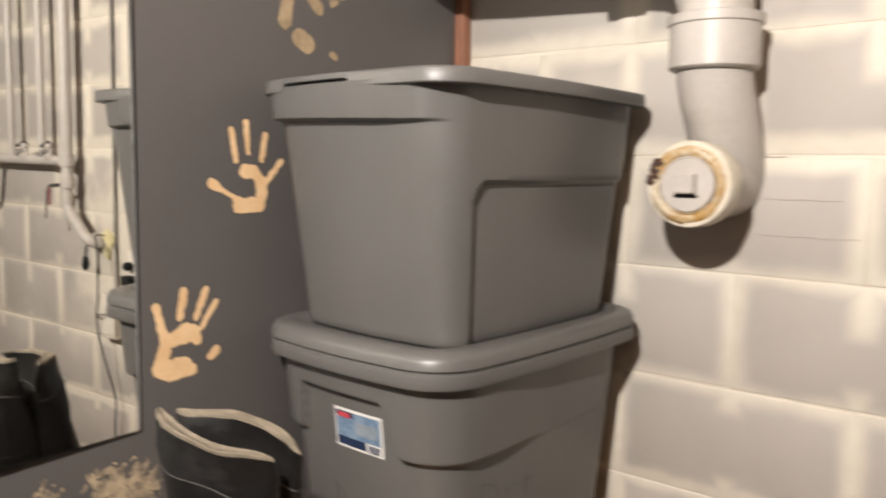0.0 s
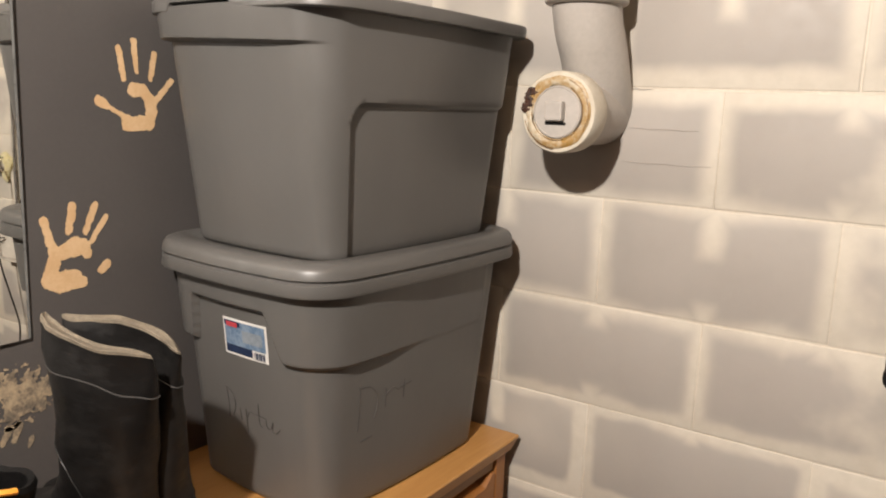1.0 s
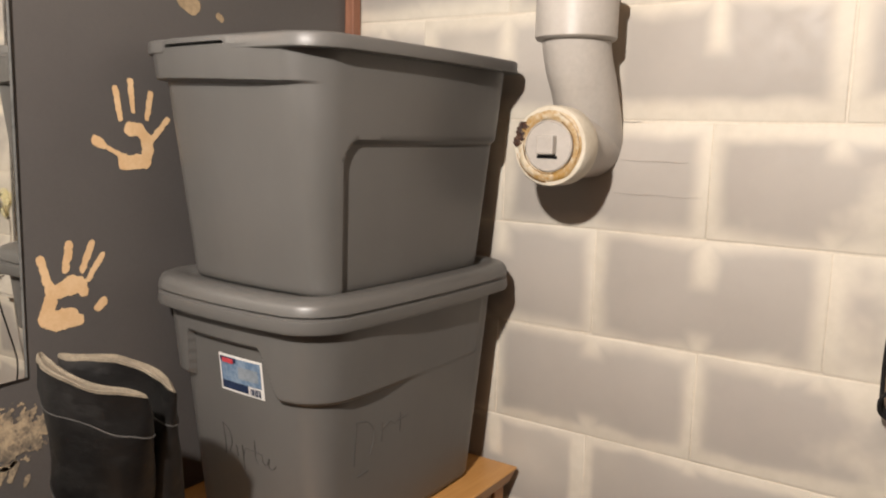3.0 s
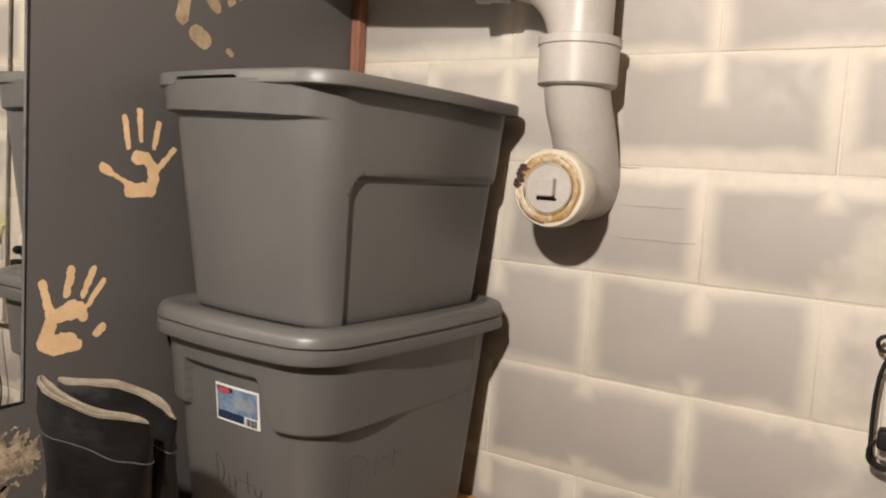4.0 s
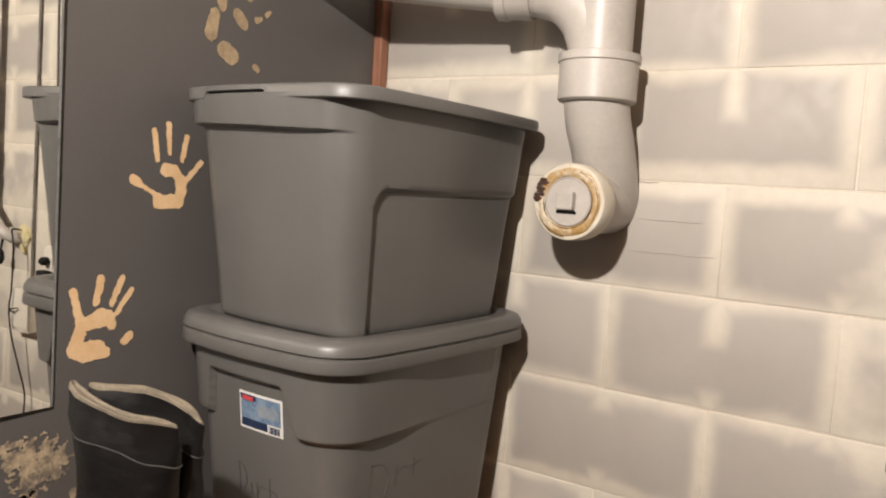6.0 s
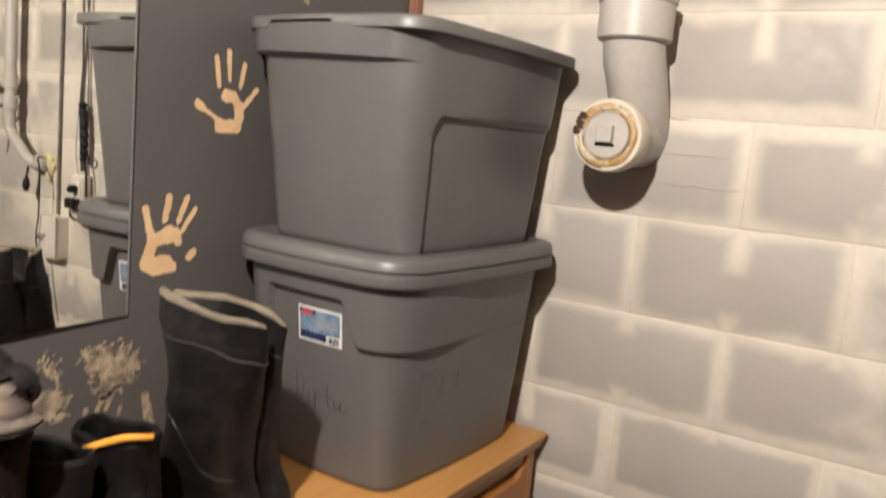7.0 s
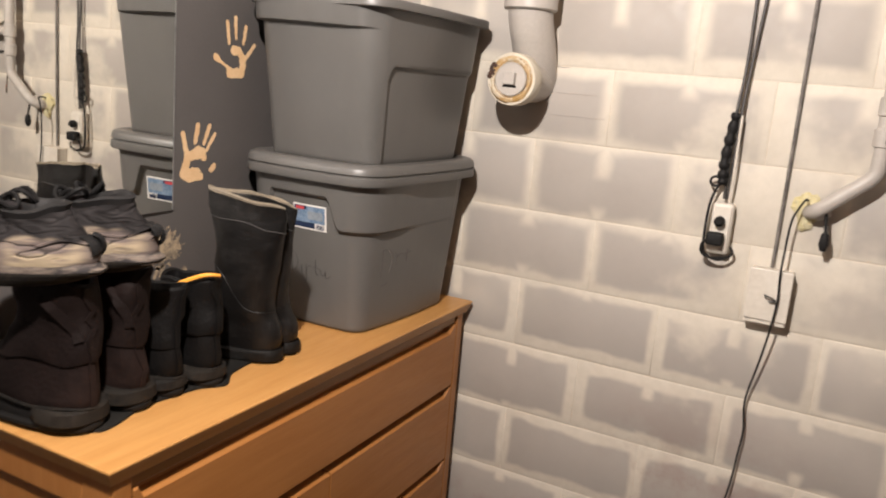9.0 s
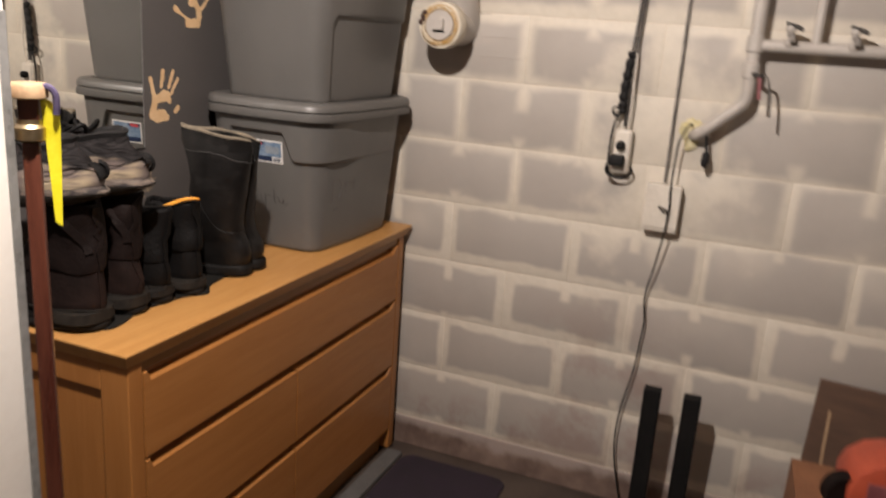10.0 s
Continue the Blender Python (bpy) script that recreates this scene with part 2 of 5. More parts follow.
k.colour(k.mix(k.ramp(dust, 0.42, 0.70), (0.0058, 0.0053, 0.0051), (0.0165, 0.0150, 0.0140)))
k.rough(k.ramp(dust, 0.35, 0.65, 0.40, 0.62))
k.b.inputs["Specular IOR Level"].default_value = 0.28
k.bump(k.math("ADD", fold, k.math("MULTIPLY", k.noise(p, 120.0, 2), 0.05)), 0.45, 0.006)
M["rubber"] = k.mat
M["lining"] = worn("beige_boot_lining", (0.115, 0.094, 0.068), (0.205, 0.170, 0.122), 0.85, 30, 260, 0.4)
M["seam"] = worn("grey_seam", (0.030, 0.028, 0.026), (0.060, 0.055, 0.051), 0.6, 30, 200)
M["black_leather"] = leather("black_boot_leather", (0.0032, 0.0029, 0.0029), (0.0078, 0.0071, 0.0070), 0.65, 14, 0.16)
M["brown_leather"] = leather("dark_brown_boot_leather", (0.0078, 0.0048, 0.0043), (0.0200, 0.0112, 0.0092), 0.72, 12, 0.12)
M["sole"] = leather("black_sole_rubber", (0.0040, 0.0036, 0.0033), (0.0095, 0.0086, 0.0078), 0.65, 12, 0.2)
M["sole_trim"] = worn("dusty_sole_edge", (0.0055, 0.0048, 0.0042), (0.018, 0.0142, 0.0105), 0.8, 24, 150, spec=0.2)
M["orange"] = worn("orange_webbing", (0.75, 0.30, 0.03), (0.85, 0.38, 0.05), 0.6, 30, 300)
M["dark_mesh"] = leather("charcoal_shoe_mesh", (0.009, 0.0075, 0.008), (0.034, 0.028, 0.028), 0.85, 16, 0.15)
M["trail"] = trail_shoe()
k = Nodes("dusty_pink_midsole")
p = k.position()
patch, smear = k.noise(p, 19.0, 4, 0.6, (1.0, 0.6, 2.2)), k.noise(p, 46.0, 4, 0.65, (0.6, 0.6, 3.0))
col = k.mix(k.ramp(smear, 0.35, 0.65), (0.068, 0.052, 0.046), (0.165, 0.132, 0.104))
col = k.mix(k.ramp(patch, 0.50, 0.60), col, (0.017, 0.014, 0.014))
k.colour(col)
k.rough(0.78)
k.bump(k.math("ADD", patch, k.math("MULTIPLY", smear, 0.6)), 0.6, 0.004)
M["pink_mid"] = k.mat
M["black"] = worn("black_plastic", (0.006, 0.006, 0.006), (0.013, 0.012, 0.012), 0.6, 12, 100, spec=0.25)
M["mat_rubber"] = worn("black_mat_rubber", (0.006, 0.0055, 0.005), (0.013, 0.012, 0.010), 0.8, 14, 160, 0.4, spec=0.2)
M["black_wood"] = worn("black_painted_post", (0.004, 0.004, 0.004), (0.009, 0.008, 0.008), 0.75, 12, 100, spec=0.2)
M["cable"] = worn("grey_black_cable", (0.03, 0.028, 0.026), (0.06, 0.055, 0.05), 0.5, 20, 100)
M["cable_worn"] = worn("spattered_cable", (0.07, 0.064, 0.058), (0.21, 0.19, 0.17), 0.5, 40, 160)
M["grey_cable"] = worn("painted_over_cable", (0.16, 0.145, 0.13), (0.24, 0.22, 0.20), 0.5, 20, 100)
M["white_plastic"] = worn("off_white_plastic", (0.60, 0.55, 0.47), (0.70, 0.65, 0.57), 0.4, 10, 100)
M["foam"] = worn("yellow_foam", (0.58, 0.50, 0.24), (0.64, 0.58, 0.38), 0.9, 40, 150, 0.8, 0.006)
M["red"] = worn("dull_red_handle", (0.17, 0.050, 0.055), (0.25, 0.085, 0.090), 0.5, 20, 100)
M["mat"] = worn("dark_purple_mat", (0.014, 0.0085, 0.015), (0.026, 0.0155, 0.027), 0.9, 12, 300, 0.6, 0.003)
M["cherry"] = worn("red_brown_varnished_wood", (0.050, 0.013, 0.008), (0.095, 0.028, 0.015), 0.32, 6, 60, 0.15, stretch=(10, 10, 0.8))
M["raw_wood"] = worn("bare_wood_end", (0.34, 0.215, 0.12), (0.46, 0.31, 0.18), 0.7, 30, 120)
M["brass"] = worn("dull_brass", (0.45, 0.34, 0.20), (0.60, 0.48, 0.30), 0.35, 40, 150, metal=1.0)
M["yellow"] = worn("yellow_strap", (0.68, 0.60, 0.01), (0.80, 0.72, 0.03), 0.55, 30, 200)
M["purple"] = worn("purple_cord", (0.06, 0.045, 0.10), (0.10, 0.08, 0.15), 0.8, 60, 200)
M["white_door"] = worn("white_enamel", (0.74, 0.70, 0.64), (0.80, 0.77, 0.71), 0.35, 3, 90, 0.05)
M["cardboard"] = worn("brown_cardboard", (0.082, 0.046, 0.030), (0.125, 0.072, 0.046), 0.8, 8, 120, stretch=(1, 1, 6))
M["carton"] = worn("orange_brown_carton", (0.17, 0.070, 0.032), (0.24, 0.104, 0.047), 0.8, 8, 120)
M["orange_plastic"] = worn("orange_red_plastic", (0.33, 0.048, 0.022), (0.42, 0.075, 0.034), 0.45, 10, 90)
M["ink_faint"] = worn("worn_marker_ink", (0.074, 0.070, 0.065), (0.094, 0.090, 0.084), 0.5, 60, 300)
M["ink"] = worn("faded_marker_ink", (0.022, 0.020, 0.019), (0.062, 0.058, 0.054), 0.5, 60, 300)
M["sticker_white"] = worn("sticker_white", (0.62, 0.60, 0.56), (0.70, 0.68, 0.64), 0.4, 30, 200)
M["sticker_blue"] = worn("sticker_blue", (0.085, 0.145, 0.23), (0.20, 0.265, 0.345), 0.4, 60, 200)
M["sticker_grey"] = worn("sticker_grey", (0.16, 0.19, 0.22), (0.24, 0.27, 0.30), 0.4, 60, 200)
M["sticker_navy"] = worn("sticker_navy", (0.012, 0.022, 0.055), (0.02, 0.035, 0.08), 0.4, 60, 200)
M["sticker_red"] = worn("sticker_red", (0.42, 0.04, 0.05), (0.50, 0.07, 0.08), 0.4, 60, 200)
M["tank"] = worn("grey_tank_enamel", (0.40, 0.38, 0.36), (0.48, 0.46, 0.43), 0.4, 8, 90)
M["mirror_edge"] = worn("ground_glass_edge", (0.16, 0.16, 0.155), (0.26, 0.26, 0.25), 0.3, 20, 90)
M["grey_plank"] = worn("dull_grey_plank", (0.080, 0.077, 0.074), (0.125, 0.118, 0.112), 0.7, 8, 90)
k = Nodes("silvered_mirror")
k.colour((0.86, 0.86, 0.83))
k.b.inputs["Metallic"].default_value = 1.0
k.rough(k.ramp(k.noise(k.position(), 7.0, 4), 0.45, 0.75, 0.004, 0.03))
M["mirror"] = k.mat
k = Nodes("warm_bulb_glass")
k.colour((0.9, 0.85, 0.75))
k.b.inputs["Emission Color"].default_value = (1.0, 0.8, 0.6, 1)
k.b.inputs["Emission Strength"].default_value = 6.0
M["bulb"] = k.mat

# ---- mesh helpers ----


def part(name, bm, material, parent=None, label="", smooth=False, m=None):
    bmesh.ops.recalc_face_normals(bm, faces=bm.faces[:])
    me = bpy.data.meshes.new(name)
    bm.to_mesh(me)
    bm.free()
    me.materials.append(M[material])
    if smooth:
        me.shade_smooth()
        me.set_sharp_from_angle(angle=radians(42))
    ob = new(name, me)
    if parent is not None:
        ob.parent = parent
    if m is not None:
        ob.matrix_basis = m
    if label:
        ob["label"] = label
    return ob


def thing(name, m, label, category, group="", kind=""):
    ob = new(name)
    ob.empty_display_size = 0.05
    ob.matrix_basis = m
    return tagged(ob, label, category, group, kind)


def box(x0, x1, y0, y1, z0, z1, bevel=0.0, seg=2, bm=None):
    own = bmesh.new()
    bmesh.ops.create_cube(own, size=1.0)
    for v in own.verts:
        v.co = ((x0 + x1) / 2 + v.co.x * (x1 - x0), (y0 + y1) / 2 + v.co.y * (y1 - y0), (z0 + z1) / 2 + v.co.z * (z1 - z0))
    if bevel:
        bmesh.ops.bevel(own, geom=own.edges[:], offset=bevel, segments=seg, affect="EDGES", profile=0.5)
    return own if bm is None else joined(bm, own)


def joined(bm, other):
    me = bpy.data.meshes.new("join")
    other.to_mesh(me)
    other.free()
    bm.from_mesh(me)
    bpy.data.meshes.remove(me)
    return bm


def loft(rings, cap0=True, cap1=True, closed=True, bm=None):
    bm = bm or bmesh.new()
    vs = [[bm.verts.new(p) for p in r] for r in rings]
    n = len(rings[0])
    for a, b in zip(vs, vs[1:]):
        for i in range(n if closed else n - 1):
            j = (i + 1) % n
            bm.faces.new((a[i], a[j], b[j], b[i]))
    if cap0:
        bm.faces.new(vs[0][::-1])
    if cap1:
        bm.faces.new(vs[-1])
    return bm


def lathe(profile, n=28, bm=None, axis="z", at=(0, 0, 0)):
    """Turns (radius, height) round an axis."""
    rings = []
    for r, h in profile:
        ring = []
        for i in range(n):
            a = 2 * math.pi * i / n
            c, s = r * math.cos(a), r * math.sin(a)
            p = {"z": (c, s, h), "y": (c, h, s), "x": (h, c, s)}[axis]
            ring.append(Vector(p) + Vector(at))
        rings.append(ring)
    return loft(rings, bm=bm)


def spline(pts, steps=8):
    """A smooth line through the points."""
    pts = [Vector(p) for p in pts]
    out = []
    for i in range(len(pts) - 1):
        a, b, c, d = pts[max(i - 1, 0)], pts[i], pts[i + 1], pts[min(i + 2, len(pts) - 1)]
        for s in range(steps):
            t = s / steps
            out.append(0.5 * ((2 * b) + (c - a) * t + (2 * a - 5 * b + 4 * c - d) * t * t + (3 * b - a - 3 * c + d) * t ** 3))
    return out + [pts[-1]]


def tube(path, r, n=12, bm=None, caps=True):
    """A tube along a line; r is one radius or one a point."""
    path = [Vector(p) for p in path]
    rs = r if isinstance(r, (list, tuple)) else [r] * len(path)
    rings, up = [], None
    for i, p in enumerate(path):
        d = (path[min(i + 1, len(path) - 1)] - path[max(i - 1, 0)]).normalized()
        if up is None:
            up = d.orthogonal().normalized()
        up = (up - d * up.dot(d)).normalized()
        side = d.cross(up)
        rings.append([p + rs[i] * (math.cos(2 * math.pi * j / n) * up + math.sin(2 * math.pi * j / n) * side) for j in range(n)])
    return loft(rings, caps, caps, bm=bm)


def rounded(hx, hy, r, n=12, m=6):
    """Points round a rectangle with rounded corners from the front left, each with its side and its place along it (below 0 on the corner before it)."""
    out = []
    corners = [((-1, -1), 180), ((1, -1), 270), ((1, 1), 0), ((-1, 1), 90)]
    for q, ((sx, sy), a0) in enumerate(corners):
        cx, cy = sx * (hx - r), sy * (hy - r)
        for i in range(m + 1):
            a = radians(a0 + 90 * i / m)
            out.append((cx + r * math.cos(a), cy + r * math.sin(a), q, 0.999 * i / m - 1.0))
        (tx, ty), _ = corners[(q + 1) % 4]
        dx, dy = tx * (hx - r), ty * (hy - r)
        s0 = (cx + r * math.cos(radians(a0 + 90)), cy + r * math.sin(radians(a0 + 90)))
        s1 = (dx + r * math.cos(radians(a0 + 90)), dy + r * math.sin(radians(a0 + 90)))
        for i in range(1, n):
            f = i / n
            out.append((s0[0] + (s1[0] - s0[0]) * f, s0[1] + (s1[1] - s0[1]) * f, q, f))
    return out


def smooth_step(a, b, x):
    t = min(max((x - a) / (b - a), 0.0), 1.0)
    return t * t * (3 - 2 * t)


def blot(strokes, cell=0.002, rough=0.002, seed=0.0, holes=0.0):
    """A flat patch of paint in the y-z plane: round-ended strokes (y0, z0, y1, z1, r0, r1) flowed together, with uneven edges."""
    lo = [min(min(s[0], s[2]) - max(s[4:]) for s in strokes) - 0.006, min(min(s[1], s[3]) - max(s[4:]) for s in strokes) - 0.006]
    hi = [max(max(s[0], s[2]) + max(s[4:]) for s in strokes) + 0.006, max(max(s[1], s[3]) + max(s[4:]) for s in strokes) + 0.006]
    ny, nz = int((hi[0] - lo[0]) / cell) + 2, int((hi[1] - lo[1]) / cell) + 2
    Y, Z = np.meshgrid(lo[0] + cell * np.arange(ny), lo[1] + cell * np.arange(nz), indexing="ij")
    F = np.full(Y.shape, 9.0)
    for y0, z0, y1, z1, r0, r1 in strokes:
        dy, dz = y1 - y0, z1 - z0
        t = np.clip(((Y - y0) * dy + (Z - z0) * dz) / max(dy * dy + dz * dz, 1e-9), 0, 1)
        F = np.minimum(F, np.hypot(Y - y0 - t * dy, Z - z0 - t * dz) - (r0 + (r1 - r0) * t))
    for i in range(ny):
        for j in range(nz):
            if F[i, j] < 0.012:
                p = Vector((Y[i, j], Z[i, j], seed))
                F[i, j] += rough * noise.noise(p * 95) + rough * 0.7 * noise.noise(p * 260)
                if holes:
                    F[i, j] += holes * (noise.noise(p * 70) + 0.8 * noise.noise(p * 190) + 0.12)
    bm, made = bmesh.new(), {}

    def vert(key, y, z):
        if key not in made:
            made[key] = bm.verts.new((0.0, y, z))
        return made[key]

    for i in range(ny - 1):
        for j in range(nz - 1):
            loop = [(i, j), (i + 1, j), (i + 1, j + 1), (i, j + 1)]
            inside = [F[c] < 0 for c in loop]
            if not any(inside):
                continue
            poly = []
            for a in range(4):
                c, d = loop[a], loop[(a + 1) % 4]
                if F[c] < 0:
                    poly.append(vert(c, Y[c], Z[c]))
                if (F[c] < 0) != (F[d] < 0):
                    t = F[c] / (F[c] - F[d])
                    e = (min(c, d), max(c, d))
                    poly.append(vert(e, Y[c] + t * (Y[d] - Y[c]), Z[c] + t * (Z[d] - Z[c])))
            poly = list(dict.fromkeys(poly))
            if len(poly) >= 3:
                try:
                    bm.faces.new(poly)
                except ValueError:
                    pass
    return bm


# ---- the room ----
B, Z6 = 0.2032, 1.11
wall_north = tagged(part("wall_north", box(WEST - 0.25, EAST + 0.2, 0.0020, 0.22, FLOOR - 0.1, CEIL + 0.1), "mortar"),
                    "grey-painted concrete block wall with cream mortar joints", "wall", kind="structure")
wall_west = tagged(part("wall_west", box(WEST - 0.03, WEST, SOUTH - 0.2, -0.034, FLOOR - 0.1, CEIL + 0.1), "greywall"),
                   "smooth partition painted dark grey with tan paint prints", "wall", kind="structure")
wall_east = tagged(part("wall_east", box(EAST, EAST + 0.1, SOUTH - 0.2, 0.008, FLOOR - 0.1, CEIL + 0.1), "plain"), "plain dull painted wall", "wall", kind="structure")
wall_south = tagged(part("wall_south", box(WEST - 0.002, EAST - 0.002, SOUTH - 0.1, SOUTH, FLOOR - 0.1, CEIL + 0.1), "plain"), "plain dull painted wall", "wall", kind="structure")
floor = tagged(part("floor", box(WEST - 0.028, EAST + 0.1, SOUTH - 0.1, 0.2, FLOOR - 0.12, FLOOR), "floor"), "dark worn concrete basement floor", "floor", kind="structure")
bm = box(WEST - 0.3, EAST + 0.3, SOUTH - 0.3, 0.3, CEIL, CEIL + 0.03)
for i in range(10):
    x = -0.3 + i * 0.406
    box(x, x + 0.038, SOUTH + 0.01, -0.012, CEIL - 0.19, CEIL - 0.002, 0.002, 1, bm)
ceiling = tagged(part("ceiling", bm, "joist"), "bare wooden floor joists and boards overhead", "ceiling", kind="structure")

trim = tagged(part("trim", box(WEST - 0.028, WEST + 0.020, -0.031, -0.004, FLOOR, CEIL - 0.2, 0.002, 1), "stud"),
              "red-brown bare wooden stud at the wall corner", "trim", kind="structure")

# paint prints on the west wall


def print_strokes(rows, oy, oz, sy, sz):
    """Strokes (x0, y0, x1, y1, r0, r1) of a drawing with y down, set on the wall."""
    return [(oy + a * sy, oz - b * sz, oy + c * sy, oz - d * sz, e * sz, f * sz) for a, b, c, d, e, f in rows]


upper_print = [(-52, 30, -36, 128, 11, 9), (0, 10, 5, 104, 12, 8), (66, 46, 52, 124, 12, 10), (124, 128, 82, 180, 11, 10), (82, 180, 60, 205, 10, 12),
               (-118, 200, -92, 216, 17, 11), (-6, 162, 22, 164, 24, 22), (22, 164, 46, 190, 20, 18), (46, 190, 52, 236, 20, 22), (52, 236, 40, 276, 22, 20),
               (40, 270, -28, 272, 26, 24), (-28, 262, -56, 238, 18, 8), (-56, 238, -92, 216, 7, 6)]
lower_print = [(-50, 26, -40, 68, 8, 7), (-1, 4, -9, 48, 8, 7), (39, 6, 20, 52, 7, 6), (57, 30, 30, 70, 6, 5), (-40, 68, -34, 92, 8, 11),
               (-22, 84, 0, 76, 13, 17), (0, 78, 14, 78, 17, 15), (14, 80, 22, 92, 13, 9), (-34, 92, -44, 126, 12, 14), (-44, 130, -26, 136, 16, 19), (-26, 137, -6, 134, 19, 19), (-6, 136, 10, 142, 18, 11),
               (46, 124, 56, 116, 8, 9)]
worn_print = [(-0.471, 1.800, -0.468, 1.785, 0.011, 0.010), (-0.484, 1.768, -0.492, 1.732, 0.011, 0.014), (-0.432, 1.777, -0.417, 1.763, 0.011, 0.012), (-0.386, 1.776, -0.376, 1.780, 0.006, 0.005),
              (-0.360, 1.791, -0.352, 1.797, 0.005, 0.004), (-0.459, 1.708, -0.443, 1.699, 0.017, 0.016), (-0.386, 1.688, -0.378, 1.684, 0.006, 0.006), (-0.405, 1.812, -0.398, 1.820, 0.006, 0.008)]
for paint, strokes, label in (
        ("print", print_strokes(upper_print, -0.573, 1.563, 0.00057, 0.000503), "tan paint print with spread strokes"),
        ("print", print_strokes(lower_print, -0.692, 1.302, 0.00097, 0.0009), "tan paint print with spread strokes"),
        ("print_thin", worn_print, "worn partial tan paint print")):
    part("paint_print", blot(strokes, 0.0016, 0.0022, len(strokes)), paint, wall_west, label, m=pose(WEST + 0.0012, 0, 0))
smear = [(-0.845, 1.045, -0.84, 1.04, 0.010, 0.012), (-0.83, 1.03, -0.78, 1.02, 0.022, 0.03), (-0.80, 1.0, -0.765, 1.005, 0.032, 0.025), (-0.84, 1.05, -0.80, 1.05, 0.012, 0.012), (-0.76, 1.03, -0.755, 1.0, 0.01, 0.012)]
part("paint_smear", blot(smear, 0.0016, 0.005, 3.0, 0.022), "smear", wall_west, "patchy pale smeared paint", m=pose(WEST + 0.0012, 0, 0))
smear = [(-0.93, 0.985, -0.90, 0.975, 0.02, 0.03), (-0.91, 1.05, -0.90, 1.03, 0.01, 0.015), (-1.0, 0.98, -0.96, 1.0, 0.03, 0.03)]
part("paint_smear", blot(smear, 0.0016, 0.005, 7.0, 0.020), "smear", wall_west, "patchy pale smeared paint", m=pose(WEST + 0.0012, 0, 0))
drips = [(-0.812, 0.966, -0.822, 0.944, 0.0075, 0.004), (-0.797, 0.967, -0.806, 0.944, 0.0075, 0.004), (-0.842, 0.951, -0.848, 0.934, 0.005, 0.003), (-0.778, 0.94, -0.783, 0.928, 0.005, 0.003),
         (-0.73, 0.95, -0.725, 0.91, 0.008, 0.006), (-0.722, 0.93, -0.715, 0.88, 0.007, 0.009)]
part("paint_smear", blot(drips, 0.0016, 0.0022, 5.0), "smear", wall_west, "short tan paint dabs", m=pose(WEST + 0.0012, 0, 0))

# ---- mirror ----
mirror = thing("wall_mirror", pose(WEST + 0.0025, -0.772, 1.102, 0, 0.4, MIRROR_TURN), "tall frameless mirror with a ground edge on the grey wall", "mirror")
part("backing", box(-0.0012, 0.0, -0.598, -0.002, 0.002, 0.945), "raw_wood", mirror)
part("glass", box(0.0005, 0.0035, -0.587, -0.0045, 0.0, 0.947), "mirror", mirror, "clear silvered glass")
part("edge_strip", loft([[(0.0003, -0.0040, z), (0.0035, -0.0040, z), (0.0028, 0.0, z), (0.0003, 0.0, z)] for z in (0.0, 0.947)]), "mirror_edge", mirror)
part("edge_strip", loft([[(0.0003, -0.60, z), (0.0032, -0.60, z), (0.0052, -0.5875, z), (0.0003, -0.5875, z)] for z in (0.0, 0.947)]), "mirror", mirror)

# ---- dresser ----
TOP = 0.812
FX = -0.152
dresser = thing("dresser", pose(0, 0, 0), "honey oak dresser with recessed finger-pull drawers along the wall", "dresser")
bm = loft([[(WEST + 0.006, -1.334 + d, z), (-0.137 - d, -1.334 + d, z), (-0.137 - d, -0.020 - 0.3 * d, z), (WEST + 0.006, -0.020 - 0.3 * d, z)]
           for d, z in ((0.017, TOP - 0.036), (0.0145, TOP - 0.034), (0.003, TOP - 0.008), (0.0008, TOP - 0.005), (0.0006, TOP - 0.002), (0.0025, TOP))])
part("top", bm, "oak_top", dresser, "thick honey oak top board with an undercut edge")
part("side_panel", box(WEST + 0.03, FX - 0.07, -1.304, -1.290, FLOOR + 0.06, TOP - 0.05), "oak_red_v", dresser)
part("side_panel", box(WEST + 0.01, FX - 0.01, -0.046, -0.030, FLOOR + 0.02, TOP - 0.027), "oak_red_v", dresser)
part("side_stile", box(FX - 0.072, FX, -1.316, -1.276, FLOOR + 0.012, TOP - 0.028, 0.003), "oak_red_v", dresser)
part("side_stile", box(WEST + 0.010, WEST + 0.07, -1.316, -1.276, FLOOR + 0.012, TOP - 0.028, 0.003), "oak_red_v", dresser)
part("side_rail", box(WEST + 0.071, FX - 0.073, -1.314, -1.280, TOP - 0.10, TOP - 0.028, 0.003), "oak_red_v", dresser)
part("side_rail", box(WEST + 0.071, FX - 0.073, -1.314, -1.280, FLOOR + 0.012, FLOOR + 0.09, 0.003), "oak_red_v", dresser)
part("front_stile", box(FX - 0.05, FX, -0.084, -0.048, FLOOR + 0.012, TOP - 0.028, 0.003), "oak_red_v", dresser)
part("carcass", box(WEST + 0.02, FX - 0.030, -1.275, -0.049, FLOOR + 0.05, TOP - 0.03), "oak_shade", dresser, "inner carcass in oak darkened to look shaded")
part("front_rail", box(FX - 0.028, FX - 0.006, -1.2755, -0.0845, TOP - 0.058, TOP - 0.028, 0.002, 1), "oak_shade", dresser)
part("plinth", box(FX - 0.06, FX - 0.034, -1.2755, -0.0845, FLOOR, FLOOR + 0.048), "oak_shade", dresser)


